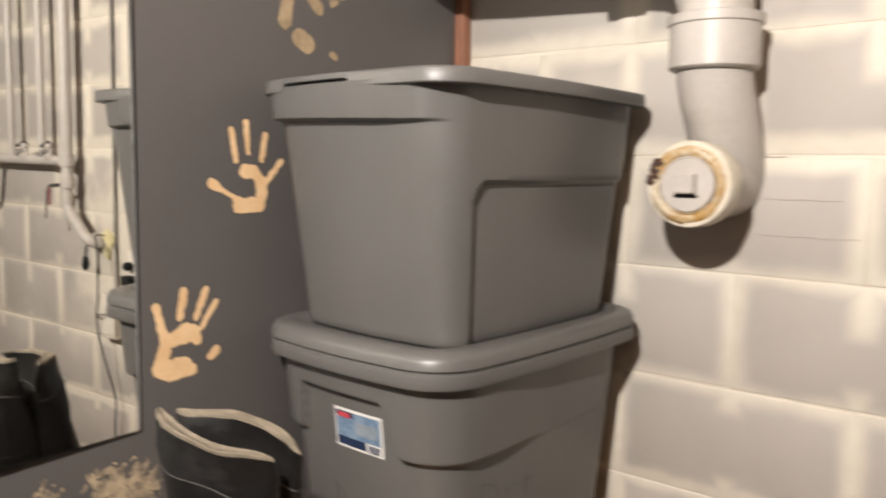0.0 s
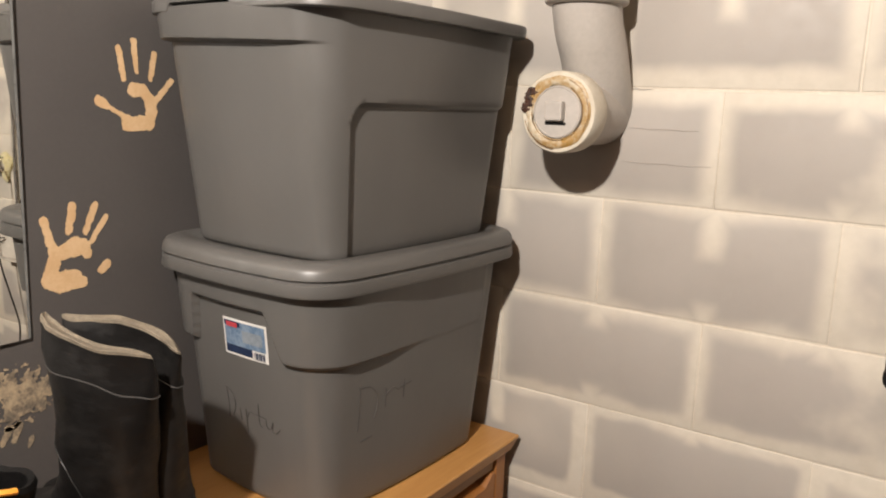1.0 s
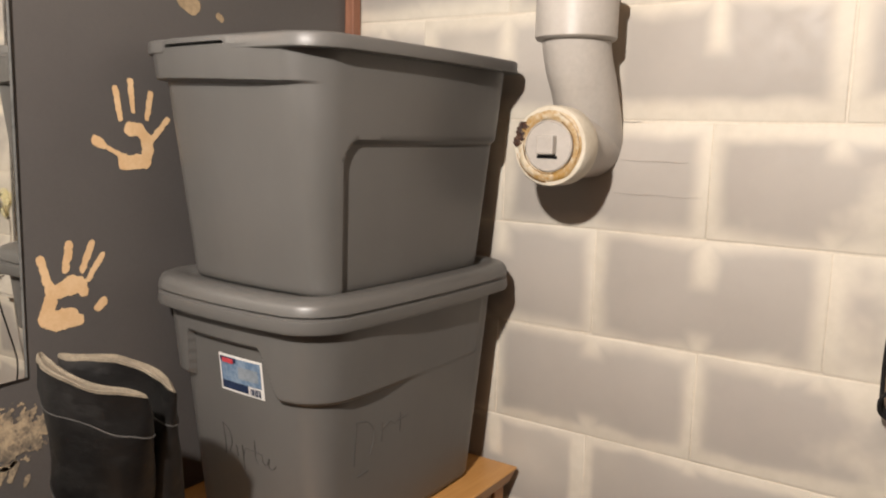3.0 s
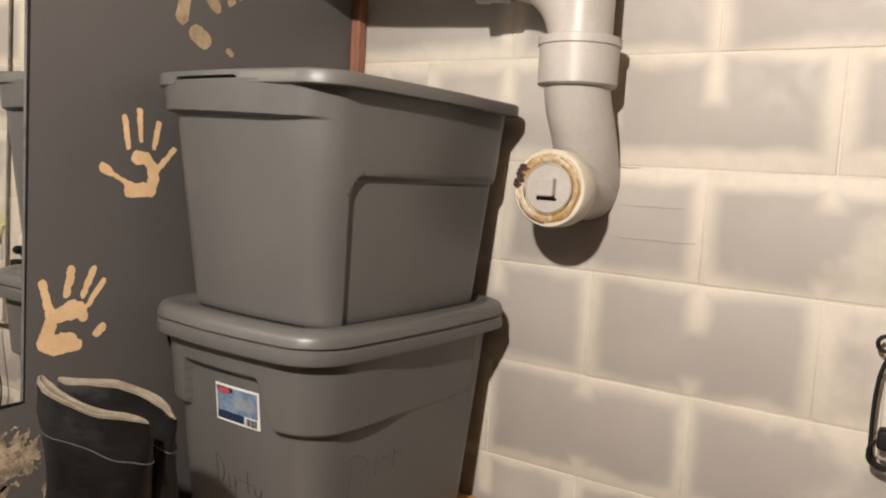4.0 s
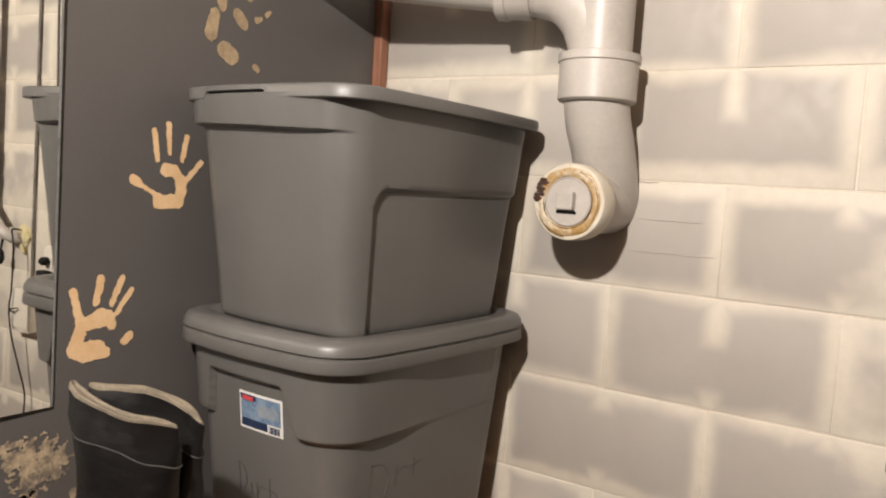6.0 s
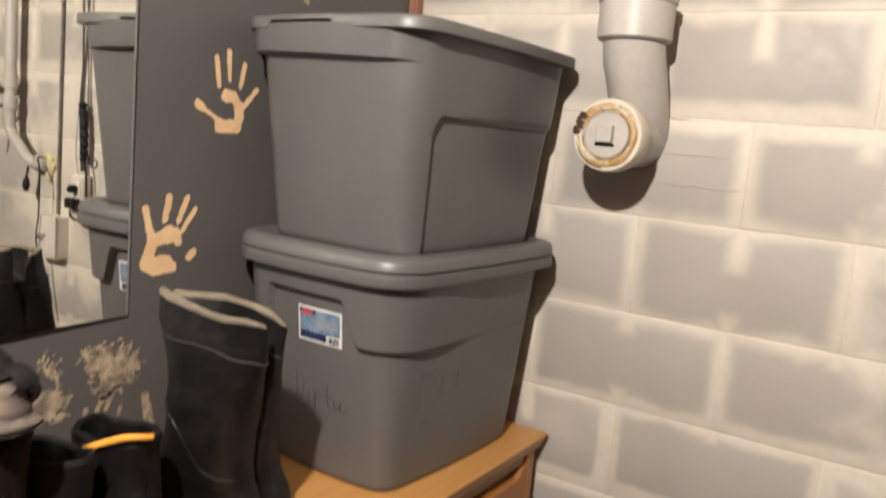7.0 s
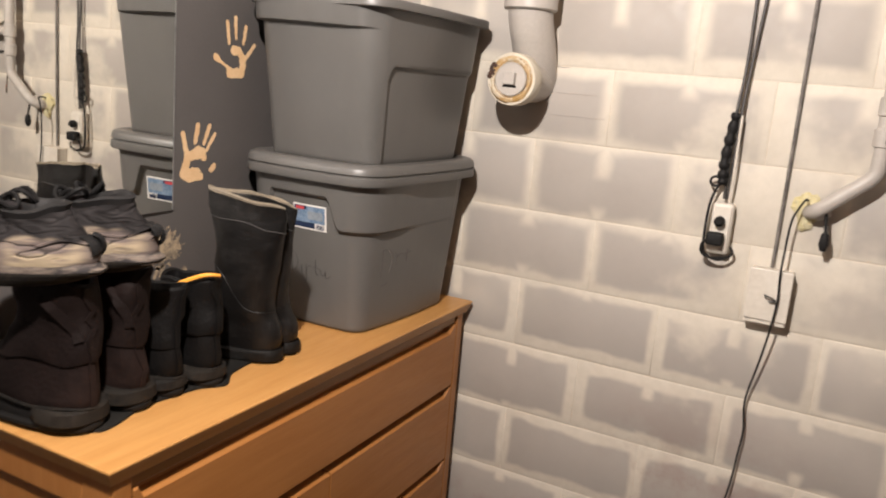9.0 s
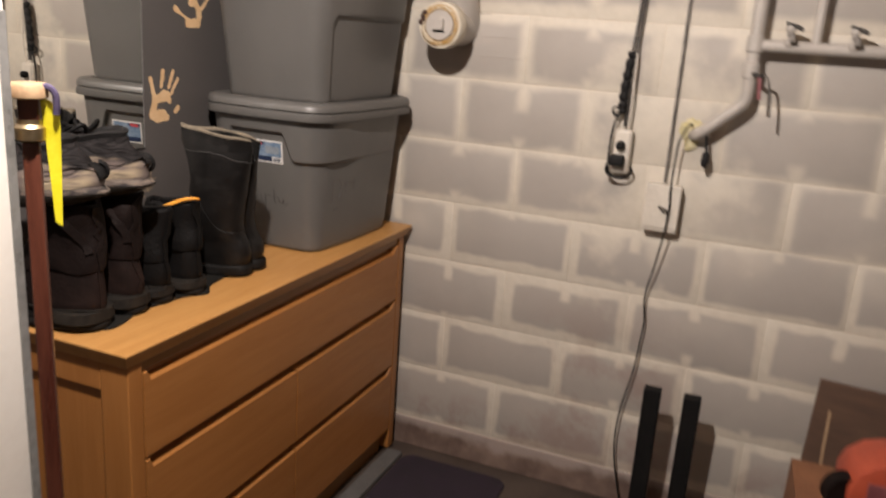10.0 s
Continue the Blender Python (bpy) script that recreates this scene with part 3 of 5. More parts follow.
def drawer_front(y0, y1, z0, z1, a, b):
    """A drawer front whose top edge slopes back as a finger pull, with slanted ends."""
    back, rings = FX - 0.029, []
    for y, s in ((y0, a), (y0 + 0.010, a), (y0 + 0.014 + 0.006 * (1 - a), 1.0), (y1 - 0.014 - 0.02 * (1 - b), 1.0), (y1 - 0.010, b), (y1, b)):
        rings.append([(back, y, z0), (FX - 0.002, y, z0), (FX, y, z0 + 0.003), (FX, y, z1 - 0.003 - 0.020 * s), (FX - 0.002 - 0.003 * s, y, z1 - 0.0015 - 0.0190 * s), (FX - 0.004 - 0.022 * s, y, z1 - 0.0005 - 0.0170 * s), (back, y, z1)])
    return loft(rings)


for y0, y1, z0, z1, a, b in ((-1.272, -0.088, 0.560, 0.752, 0.0, 0.0), (-1.272, -0.7030, 0.318, 0.554, 0.0, 1.0), (-0.6970, -0.088, 0.318, 0.554, 1.0, 0.0),
                             (-1.272, -0.7030, 0.070, 0.312, 0.0, 1.0), (-0.6970, -0.088, 0.070, 0.312, 1.0, 0.0)):
    part("drawer", drawer_front(y0, y1, z0, z1, a, b), "oak_red", dresser, "redder oak drawer front, toned down as less lit")

# ---- storage totes ----


def tote_shape(bw, bl, tw, tl, h, relief, r0, r1, bow=0.007):
    """Gives the tote's wall: surface(u, z) for a sample u of its outline."""
    def ring(z):
        f = z / h
        hx, hy = bw + (tw - bw) * f, bl + (tl - bl) * f
        r = r0 + (r1 - r0) * f
        out = []
        for (x, y, q, s) in rounded(hx, hy, r, 96, 10):
            nx, ny = ((0, -1), (1, 0), (0, 1), (-1, 0))[q]
            d = 0.0
            if s > 0:
                d += bow * 4 * s * (1 - s)
            d += relief(q, s, z)
            if s <= 0:
                cx, cy = math.copysign(hx - r, x), math.copysign(hy - r, y)
                v = Vector((x - cx, y - cy)).normalized()
                nx, ny = v.x, v.y
            out.append(Vector((x + nx * d, y + ny * d, z)))
        return out
    return ring


def storage_tote(m, label, bw, bl, tw, tl, h, relief, lid_h, bump, tier):
    tote = thing("storage_tote", m, label, "storage tote", "stacked totes")
    ring = tote_shape(bw, bl, tw, tl, h, relief, *((0.046, 0.078) if tier else (0.034, 0.062)))
    zs = [0.0, 0.003, 0.008] + [0.008 + (h - 0.008) * i / 44 for i in range(1, 45)] + [h + 0.004, h + 0.009]
    zs = sorted(zs + ([0.300 + 0.0012 * i for i in range(30)] + [0.206 + 0.0015 * i for i in range(22)] if not tier else [0.250 + 0.002 * i for i in range(50)]))
    rings = []
    for i, z in enumerate(zs):
        r = ring(z)
        if i < 2:
            c = Vector((0, 0, z))
            r = [c + (p - c) * (0.965 if i == 0 else 0.988) for p in r]
        if z > h and not tier:
            c = Vector((0, 0, z))
            r = [c + (p - c) * 0.94 for p in r]
        rings.append(r)
    part("body", loft(rings, True, True), "tote", tote, "", True)
    # lid
    hx, hy = tw + (0.021 if tier else 0.0235), tl + (0.027 if tier else 0.019)
    if tier:
        prof = [(-0.012, -0.052), (0.0, -0.050), (0.002, -0.046), (0.000, -0.030), (-0.0045, -0.0275), (-0.0045, -0.0255), (0.0005, -0.023), (-0.001, -0.012), (-0.006, -0.004), (-0.016, 0.0), (-0.040, 0.0), (-0.050, -0.006), (-0.058, -0.008)]
    else:
        prof = [(-0.014, -0.0215), (-0.0005, -0.0215), (0.001, -0.0200), (0.001, -0.0035), (-0.001, -0.0012), (-0.004, 0.0), (-0.040, 0.0), (-0.047, -0.004), (-0.055, -0.006)]
    rings = []
    for off, z in prof:
        ring_pts = []
        for (x, y, q, s) in rounded(hx + off, hy + off, max((0.086 if tier else 0.070) + off, 0.006), 80, 12):
            notch = bump * (smooth_step(0.06, 0.10, s) - smooth_step(0.60, 0.65, s)) if q in (0, 2) and s > 0 else 0.0
            if s > 0:
                out = ((0, -1), (1, 0), (0, 1), (-1, 0))[q]
                x, y = x + out[0] * 0.028 * s * (1 - s), y + out[1] * 0.028 * s * (1 - s)
            ring_pts.append(Vector((x, y, h + lid_h + max(z, -0.0215) * (1 - notch) + min(z + 0.0215, 0.0) * (1 if tier else 0))))
        rings.append(ring_pts)
    part("lid", loft(rings, True, True), "tote", tote, "", True)
    return tote, ring


def lower_relief(q, s, z):
    zb, deep = 0.262, 0.014
    if q in (0, 2) and s >= 0:
        zb += 0.078 * (smooth_step(0.0, 0.06, s) - smooth_step(0.82, 1.0, s))
    if q == 1:
        deep = 0.014 - 0.0125 * smooth_step(0.0, 0.55, max(s, 0.0))
    if q == 2:
        deep = 0.010 * smooth_step(0.0, 0.3, max(s, 0.0))
    return deep * smooth_step(zb - 0.006, zb + 0.005, z)


def upper_relief(q, s, z):
    # hand grip flange under the lid at both ends
    if q == 0 or q == 1 and s < 0 or q == 2 and s > 0.05:
        along = min(max(s, 0.0), 1.0) if q != 1 else 1.0
        lip = 0.325 - 0.007 * along
        run = 0.75 * (1.0 - smooth_step(-1.0, -0.35, s)) if q == 1 else 1.0 - 0.25 * smooth_step(0.80, 1.0, s)
        return 0.004 + 0.0170 * run * smooth_step(lip - 0.0025, lip + 0.0025, z)
    # long sides: a shallow recess that reaches the far corner
    s = max(s, 0.0) if q in (1, 3) else 1.0
    top = 0.236 - 0.034 * max(0.0, 1 - s / 0.08) ** 2.2
    return 0.004 - 0.011 * (1 - 0.35 * s) * smooth_step(0.0, 0.026, s) * (1 - smooth_step(top - 0.005, top + 0.005, z))


LT = pose(-0.362, -0.302, TOP + 0.001, 0, 0, -2.5)
lower_tote, lring = storage_tote(LT, "grey plastic storage tote with sticker and marker scrawl on the dresser", 0.156, 0.218, 0.190, 0.260, 0.412, lower_relief, 0.018, 0.0, True)
UT = pose(-0.356, -0.306, TOP + 0.001 + 0.412 + 0.018 - 0.0075, 0, 0, -2.0)
upper_tote, uring = storage_tote(UT, "grey plastic storage tote stacked on another lidded tote", 0.158, 0.216, 0.184, 0.268, 0.372, upper_relief, 0.014, 0.58, False)


def on_front(ring, x, z, lift=0.0012):
    """The place on a tote's front at x, z."""
    pts = [p for p in ring(z) if p.y < 0]
    pts.sort(key=lambda p: p.x)
    for a, b in zip(pts, pts[1:]):
        if a.x <= x <= b.x:
            t = (x - a.x) / max(b.x - a.x, 1e-9)
            return Vector((x, a.y + (b.y - a.y) * t - lift, z))
    return Vector((x, pts[0].y, z))


def on_right(ring, y, z, lift=0.0012):
    pts = [p for p in ring(z) if p.x > 0]
    pts.sort(key=lambda p: p.y)
    for a, b in zip(pts, pts[1:]):
        if a.y <= y <= b.y:
            t = (y - a.y) / max(b.y - a.y, 1e-9)
            return Vector((a.x + (b.x - a.x) * t + lift, y, z))
    return Vector((pts[0].x, y, z))


def patch(ring, x0, x1, z0, z1, lift, n=8):
    """A sheet that lies on a tote's front."""
    rows = [[on_front(ring, x0 + (x1 - x0) * i / n, z0 + (z1 - z0) * j / n, lift) for i in range(n + 1)] for j in range(n + 1)]
    return loft(rows, False, False, False)


# sticker: x and z of the lower tote
sx0, sx1, sz0, sz1 = -0.034, 0.068, 0.252, 0.315
sticker = part("sticker", patch(lring, sx0, sx1, sz0, sz1, 0.0012), "sticker_white", lower_tote, "white-edged blue product sticker")
w, hgt = sx1 - sx0, sz1 - sz0
part("picture", patch(lring, sx0 + 0.004, sx1 - 0.004, sz0 + 0.28 * hgt, sz1 - 0.004, 0.0020), "sticker_blue", sticker)
part("band", patch(lring, sx0 + 0.004, sx0 + 0.66 * w, sz0 + 0.004, sz0 + 0.28 * hgt, 0.0020), "sticker_navy", sticker)
part("corner_band", patch(lring, sx0 + 0.004, sx0 + 0.42 * w, sz0 + 0.80 * hgt, sz1 - 0.004, 0.0026), "sticker_navy", sticker)
part("mark", patch(lring, sx0 + 0.010, sx0 + 0.36 * w, sz0 + 0.78 * hgt, sz1 - 0.006, 0.0032), "sticker_red", sticker)
part("drawing", patch(lring, sx0 + 0.46 * w, sx0 + 0.90 * w, sz0 + 0.42 * hgt, sz0 + 0.74 * hgt, 0.0026), "sticker_grey", sticker)
for i in range(9):
    a = sx0 + (0.70 + 0.026 * i) * w
    part("bar", patch(lring, a, a + 0.0010 + 0.0008 * (i % 3), sz0 + 0.05 * hgt, sz0 + 0.24 * hgt, 0.0022, 2), "sticker_navy", sticker)

# marker word on the front of the lower tote
SCRAWL = ([[(0.0, 0.058), (0.002, 0.03), (0.001, 0.004)], [(-0.002, 0.058), (0.014, 0.050), (0.020, 0.030), (0.012, 0.010)]],
          [[(0.031, 0.026), (0.033, 0.006)]],
          [[(0.046, 0.030), (0.047, -0.014)], [(0.047, 0.012), (0.054, 0.026), (0.064, 0.025)]],
          [[(0.077, 0.046), (0.077, 0.014), (0.083, 0.006)], [(0.068, 0.026), (0.092, 0.024)]],
          [[(0.092, 0.022), (0.094, 0.010), (0.102, 0.009), (0.108, 0.022), (0.106, 0.006), (0.114, 0.004), (0.122, 0.012)]])
for strokes in SCRAWL:
    bm = bmesh.new()
    for line in strokes:
        tube([on_front(lring, -0.044 + a, 0.130 + b, 0.0004) for a, b in spline([(*q, 0) for q in line], 6) and [(v.x, v.y) for v in spline([(*q, 0) for q in line], 6)]], 0.0009, 5, bm)
    part("marker_stroke", bm, "ink", lower_tote)
bm = bmesh.new()
for line in ([(-0.155, 0.215), (-0.154, 0.14)], [(-0.158, 0.215), (-0.13, 0.21), (-0.112, 0.185), (-0.118, 0.15)], [(-0.095, 0.20), (-0.093, 0.165)], [(-0.095, 0.185), (-0.078, 0.196), (-0.062, 0.188)], [(-0.05, 0.205), (-0.048, 0.17)], [(-0.060, 0.192), (-0.030, 0.196)], [(-0.145, 0.118), (-0.12, 0.122)]):
    tube([on_right(lring, v.x, v.y, 0.0002) for v in spline([(*q, 0) for q in line], 6)], 0.0010, 5, bm)
part("marker_stroke", bm, "ink_faint", lower_tote, "faint marker lines")

# ---- footwear ----


def shoe_body(levels, n=40, slope=0.0, bow=0.0, wave=0.0, seed=0.0, lean=0.0, push=0.0):
    """Rings (z, heel, toe, half width) into a closed upper; the toe lies on +x."""
    top, rings = levels[-1][0], []
    for z, xb, xf, hw in levels:
        f = max(0.0, z / top)
        ring = []
        for i in range(n):
            a = 2 * math.pi * i / n
            c, s = math.cos(a), math.sin(a)
            e = 0.80
            u = math.copysign(abs(c) ** e, c)
            x = (xb + xf) / 2 + (xf - xb) / 2 * u
            narrow = 1.0 - 0.12 * (1 - u) / 2
            y = hw * narrow * math.copysign(abs(s) ** e, s)
            t = (x - xb) / max(xf - xb, 1e-6)
            y += bow * math.sin(math.pi * min(max(t, 0), 1)) * f ** 2 + lean * f
            p = Vector((x - push * f, y, z + slope * (x - 0.08) * f ** 2))
            if wave:
                p += wave * noise.noise_vector(p * 14 + Vector((seed, 0, 0))) * (0.3 + 0.7 * f)
                p += 0.35 * wave * noise.noise_vector(Vector((p.x * 30, p.y * 30, p.z * 55)) + Vector((0, seed, 0))) * (0.2 + 0.8 * f)
            ring.append(p)
        rings.append(ring)
    return rings


def shrink(ring, d, dz):
    c = sum(ring, Vector()) / len(ring)
    out = []
    for p in ring:
        v = p - c
        v.z = 0
        out.append(p - v * min(0.9, d / max(v.length, 1e-6)) + Vector((0, 0, dz)))
    return out


def sole_bm(length, hw, h, grow=0.006, heel=0.35):
    lv = [(0.0, -grow, length + grow, hw + grow * 0.6), (0.004, -grow - 0.002, length + grow + 0.002, hw + grow), (h - 0.004, -grow - 0.001, length + grow, hw + grow), (h, -grow + 0.002, length + grow - 0.002, hw + grow * 0.5)]
    return loft(shoe_body(lv))


def rubber_boot(m, bow, lean, seed, label, push, tall, slope, pull):
    boot = thing("rubber_boot", m, label, "boot", "rubber boots")
    lv = [(0.020, 0.0, 0.292, 0.047), (0.04, -0.010, 0.296, 0.050), (0.060, -0.011, 0.292, 0.049), (0.078, -0.006, 0.276, 0.047), (0.090, 0.000, 0.25, 0.045),
          (0.099, 0.005, 0.222, 0.046), (0.108, 0.009, 0.198, 0.046), (0.120, 0.012, 0.176, 0.046), (0.136, 0.013, 0.162, 0.046), (0.16, 0.012, 0.153, 0.045), (0.19, 0.009, 0.150, 0.044),
          (0.22, 0.005, 0.151, 0.042), (0.25, 0.000, 0.155, 0.038), (0.28, -0.004, 0.161, 0.034), (0.31, -0.008, 0.168, 0.026), (0.335, -0.009, 0.175, 0.017), (0.352, -0.010, 0.180, 0.0120), (0.362, -0.010, 0.182, 0.0105)]
    lv = [(z if z < 0.1 else 0.1 + (z - 0.1) * tall, a, b, c) for z, a, b, c in lv]
    # the heel side of the shaft is drawn in towards the top
    lv = [(z, a + pull * smooth_step(0.2, 0.36, z), b, c) for z, a, b, c in lv]
    z, a, b, c = lv[-1]
    roll = [(z, a, b, c), (z + 0.004, a + 0.001, b - 0.001, c - 0.001), (z + 0.005, a + 0.003, b - 0.003, c - 0.0035), (z + 0.0025, a + 0.006, b - 0.006, c - 0.0075)]
    both = shoe_body(lv + roll, 48, slope, bow, 0.009, seed, lean, push)
    rings = both[:len(lv)]
    part("shaft", loft(rings, True, False), "rubber", boot, "", True)
    part("lining", loft(both[len(lv):], False, True), "lining", boot, "beige cloth lining", True)
    part("sole", sole_bm(0.294, 0.050, 0.026, 0.011), "sole", boot, "", True)
    f = [p + (p - sum(rings[14], Vector()) / 48).normalized() * 0.0008 for p in rings[14]]
    line = [p + Vector((0, 0, 0.010 * math.sin((p.x) * 22))) for p in f]
    part("seam", tube(line + [line[0]], 0.0010, 5), "seam", boot)
    foot = []
    for n in range(48):
        want = 0.115 + 0.10 * smooth_step(0.02, 0.15, rings[8][n].x)
        k = min(range(len(lv) - 1), key=lambda j: abs(lv[j][0] - want))
        a, b = (k, k + 1) if lv[k][0] <= want else (k - 1, k)
        p = rings[a][n].lerp(rings[b][n], (want - lv[a][0]) / (lv[b][0] - lv[a][0]))
        foot.append(p + (p - sum(rings[a], Vector()) / 48).normalized() * 0.0004)
    part("foot_seam", tube(foot + [foot[0]], 0.0010, 5), "rubber", boot)
    return boot


R180 = 180
rubber_boot(pose(-0.254, -0.792, TOP + 0.006, 0, 0, R180 + 8), 0.027, 0.043, 1.0, "tall black rubber boot with beige lining, squashed at the top", 0.026, 0.985, 0.115, 0.0)
rubber_boot(pose(-0.258, -0.726, TOP + 0.006, 0, 0, R180 + 11), -0.032, 0.066, 5.0, "tall black rubber boot with beige lining leaning on its pair", 0.012, 0.955, 0.11, 0.0)


def strip(pts, w, th, out):
    """A flat strap of width w along points, lying with its face along out."""
    out = Vector(out).normalized()
    rows = []
    for i, p in enumerate(pts):
        p = Vector(p)
        d = (Vector(pts[min(i + 1, len(pts) - 1)]) - Vector(pts[max(i - 1, 0)])).normalized()
        side = d.cross(out).normalized() * w / 2
        rows.append([p - side, p - side + out * th, p + side + out * th, p + side])
    return loft(rows)


def work_boot(name, m, upper_mat, height, label, group, seed, hw=0.042, band=None, heel_h=0.034, tabs=False):
    boot = thing(name, m, label, "boot", group)
    L = 0.275
    s = height / 0.20
    z1 = 0.080 * s
    lv = [(heel_h - 0.006, 0.000, L, hw + 0.002), (0.045, -0.008, L + 0.002, hw + 0.006), (0.058, -0.009, L, hw + 0.006), (0.072, -0.008, L - 0.012, hw + 0.004), (z1 + 0.012, -0.006, L - 0.06, hw + 0.002),
          (z1 + 0.016, -0.005, L - 0.065, hw + 0.001), (z1 + 0.018, -0.009, L - 0.068, hw + 0.005), (z1 + 0.024, -0.010, L - 0.085, hw + 0.005), (0.125 * s, -0.008, L - 0.115, hw + 0.004), (0.14 * s, -0.005, L - 0.128, hw + 0.003), (0.155 * s, -0.004, L - 0.132, hw + 0.003),
          (0.17 * s, -0.006, L - 0.132, hw + 0.004), (0.185 * s, -0.007, L - 0.130, hw + 0.004), (0.2 * s, -0.006, L - 0.128, hw + 0.003)]
    rings = shoe_body(lv, 44, -0.06, 0.0, 0.013, seed)
    part("upper", loft(rings, True, False), upper_mat, boot, "", True)
    top = rings[-1]
    part("collar", loft([top, [p + Vector((0, 0, 0.006)) for p in shrink(top, 0.003, 0)], shrink(top, 0.011, 0.003), shrink(top, 0.014, -0.03)], False, True), upper_mat, boot, "padded dark collar", True)
    part("sole", sole_bm(L, hw + 0.005, 0.014, 0.012), "sole", boot, "", True)
    part("heel", loft(shoe_body([(0.013, -0.011, 0.10, hw + 0.011), (0.016, -0.014, 0.10, hw + 0.014), (heel_h - 0.003, -0.012, 0.10, hw + 0.012), (heel_h, -0.008, 0.10, hw + 0.009)], 32)), "sole_trim", boot, "scuffed heel edge", True)
    part("midsole", loft(shoe_body([(0.012, -0.006, L + 0.008, hw + 0.009), (heel_h - 0.008, -0.006, L + 0.008, hw + 0.009), (heel_h - 0.004, -0.002, L + 0.004, hw + 0.006)], 40)), "sole", boot, "", True)
    welt = [p + (p - sum(rings[0], Vector()) / 44).normalized() * 0.008 + Vector((0, 0, 0.008)) for p in rings[0]]
    part("welt", tube(welt + [welt[0]], 0.0030, 6), "sole_trim", boot, "dusty welt")
    spine = [min(r, key=lambda p: p.x) for r in rings[1:]]
    part("back_seam", strip([p + Vector((-0.0005, 0, 0)) for p in spine], 0.012, 0.0022, (-1, 0, 0)), upper_mat, boot, "", True)
    if tabs:
        for steps in (((12, -2), (14, -3), (16, -4), (18, -5), (19, -6)), ((32, -1), (32, -2), (33, -3))):
            pts = [rings[k][n] for n, k in steps]
            out = pts[1] - sum(rings[-2], Vector()) / 44
            out.z = 0
            part("pull_strap", strip(spline(pts, 4), 0.016, 0.0035, out), "brown_leather", boot, "", True)
    if band:
        c = [top[i] for i in range(22, 10, -1)]
        mid = sum(top, Vector()) / 44
        line = [Vector((p.x + (p.x - mid.x) * 0.12, p.y + (p.y - mid.y) * 0.22, top[22].z + 0.010 - 0.030 * i / 11 + 0.017 * math.sin(math.pi * i / 11))) for i, p in enumerate(c)]
        rows = [[p + Vector((0, 0, -0.003)) for p in line], [p + Vector((-0.002, 0, 0.0)) for p in line], [p + Vector((0.0, 0, 0.0035)) for p in line], [p + Vector((0.004, 0, 0.0035)) for p in line]]
        part("pull_band", loft(rows, False, False, False), "orange", boot, "bright orange pull band", True)
    return boot


work_boot("ankle_boot", pose(-0.262, -0.978, TOP + 0.006, 0, 0, R180 - 4), "black_leather", 0.205, "black ankle boot with an orange pull band on the dresser", "black boots", 2.0, 0.040, True)
work_boot("ankle_boot", pose(-0.283, -1.060, TOP + 0.006, 0, 0, R180 + 2), "black_leather", 0.198, "plain black ankle boot on the dresser", "black boots", 3.0, 0.038)
work_boot("work_boot", pose(-0.283, -1.146, TOP + 0.006, 0, 0, R180 - 3), "brown_leather", 0.255, "dark brown leather work boot under a sneaker", "brown boots", 4.0, 0.046, None, 0.040, True)
work_boot("work_boot", pose(-0.280, -1.254, TOP + 0.006, 0, 0, R180 + 3), "brown_leather", 0.255, "dark brown leather work boot under a sneaker", "brown boots", 6.0, 0.050, None, 0.040, True)


def boot_mat():
    """A thin black mat with a wavy front edge under the footwear."""
    y0, y1, n = -1.300, -0.640, 64
    front = []
    for i in range(n + 1):
        y = y0 + (y1 - y0) * i / n
        x = -0.275 + 0.016 * math.cos((y + 1.24) * 22.5) * smooth_step(-1.0, -1.2, y) + 0.034 * math.exp(-((y + 0.962) / 0.035) ** 2) - 0.014 * smooth_step(-0.95, -0.80, y)
        x -= 0.13 * (1 - smooth_step(-1.315, -1.245, y)) + 0.05 * smooth_step(-0.67, -0.635, y)
        front.append(Vector((x, y, 0)))
    back = [Vector((WEST + 0.03, p.y, 0)) for p in front]
    rows = []
    for f, dz in ((0, 0.0), (0, 0.0035), (0.004, 0.005), (0.5, 0.005), (1, 0.005), (1, 0)):
        rows.append([a.lerp(b, f) + Vector((0, 0, TOP + 0.0006 + dz)) for a, b in zip(front, back)])
    bm = loft(rows, False, False, False)
    tagged(part("boot_mat", bm, "mat_rubber", None, "", True), "thin black rubber mat with a wavy edge under boots", "mat")


boot_mat()


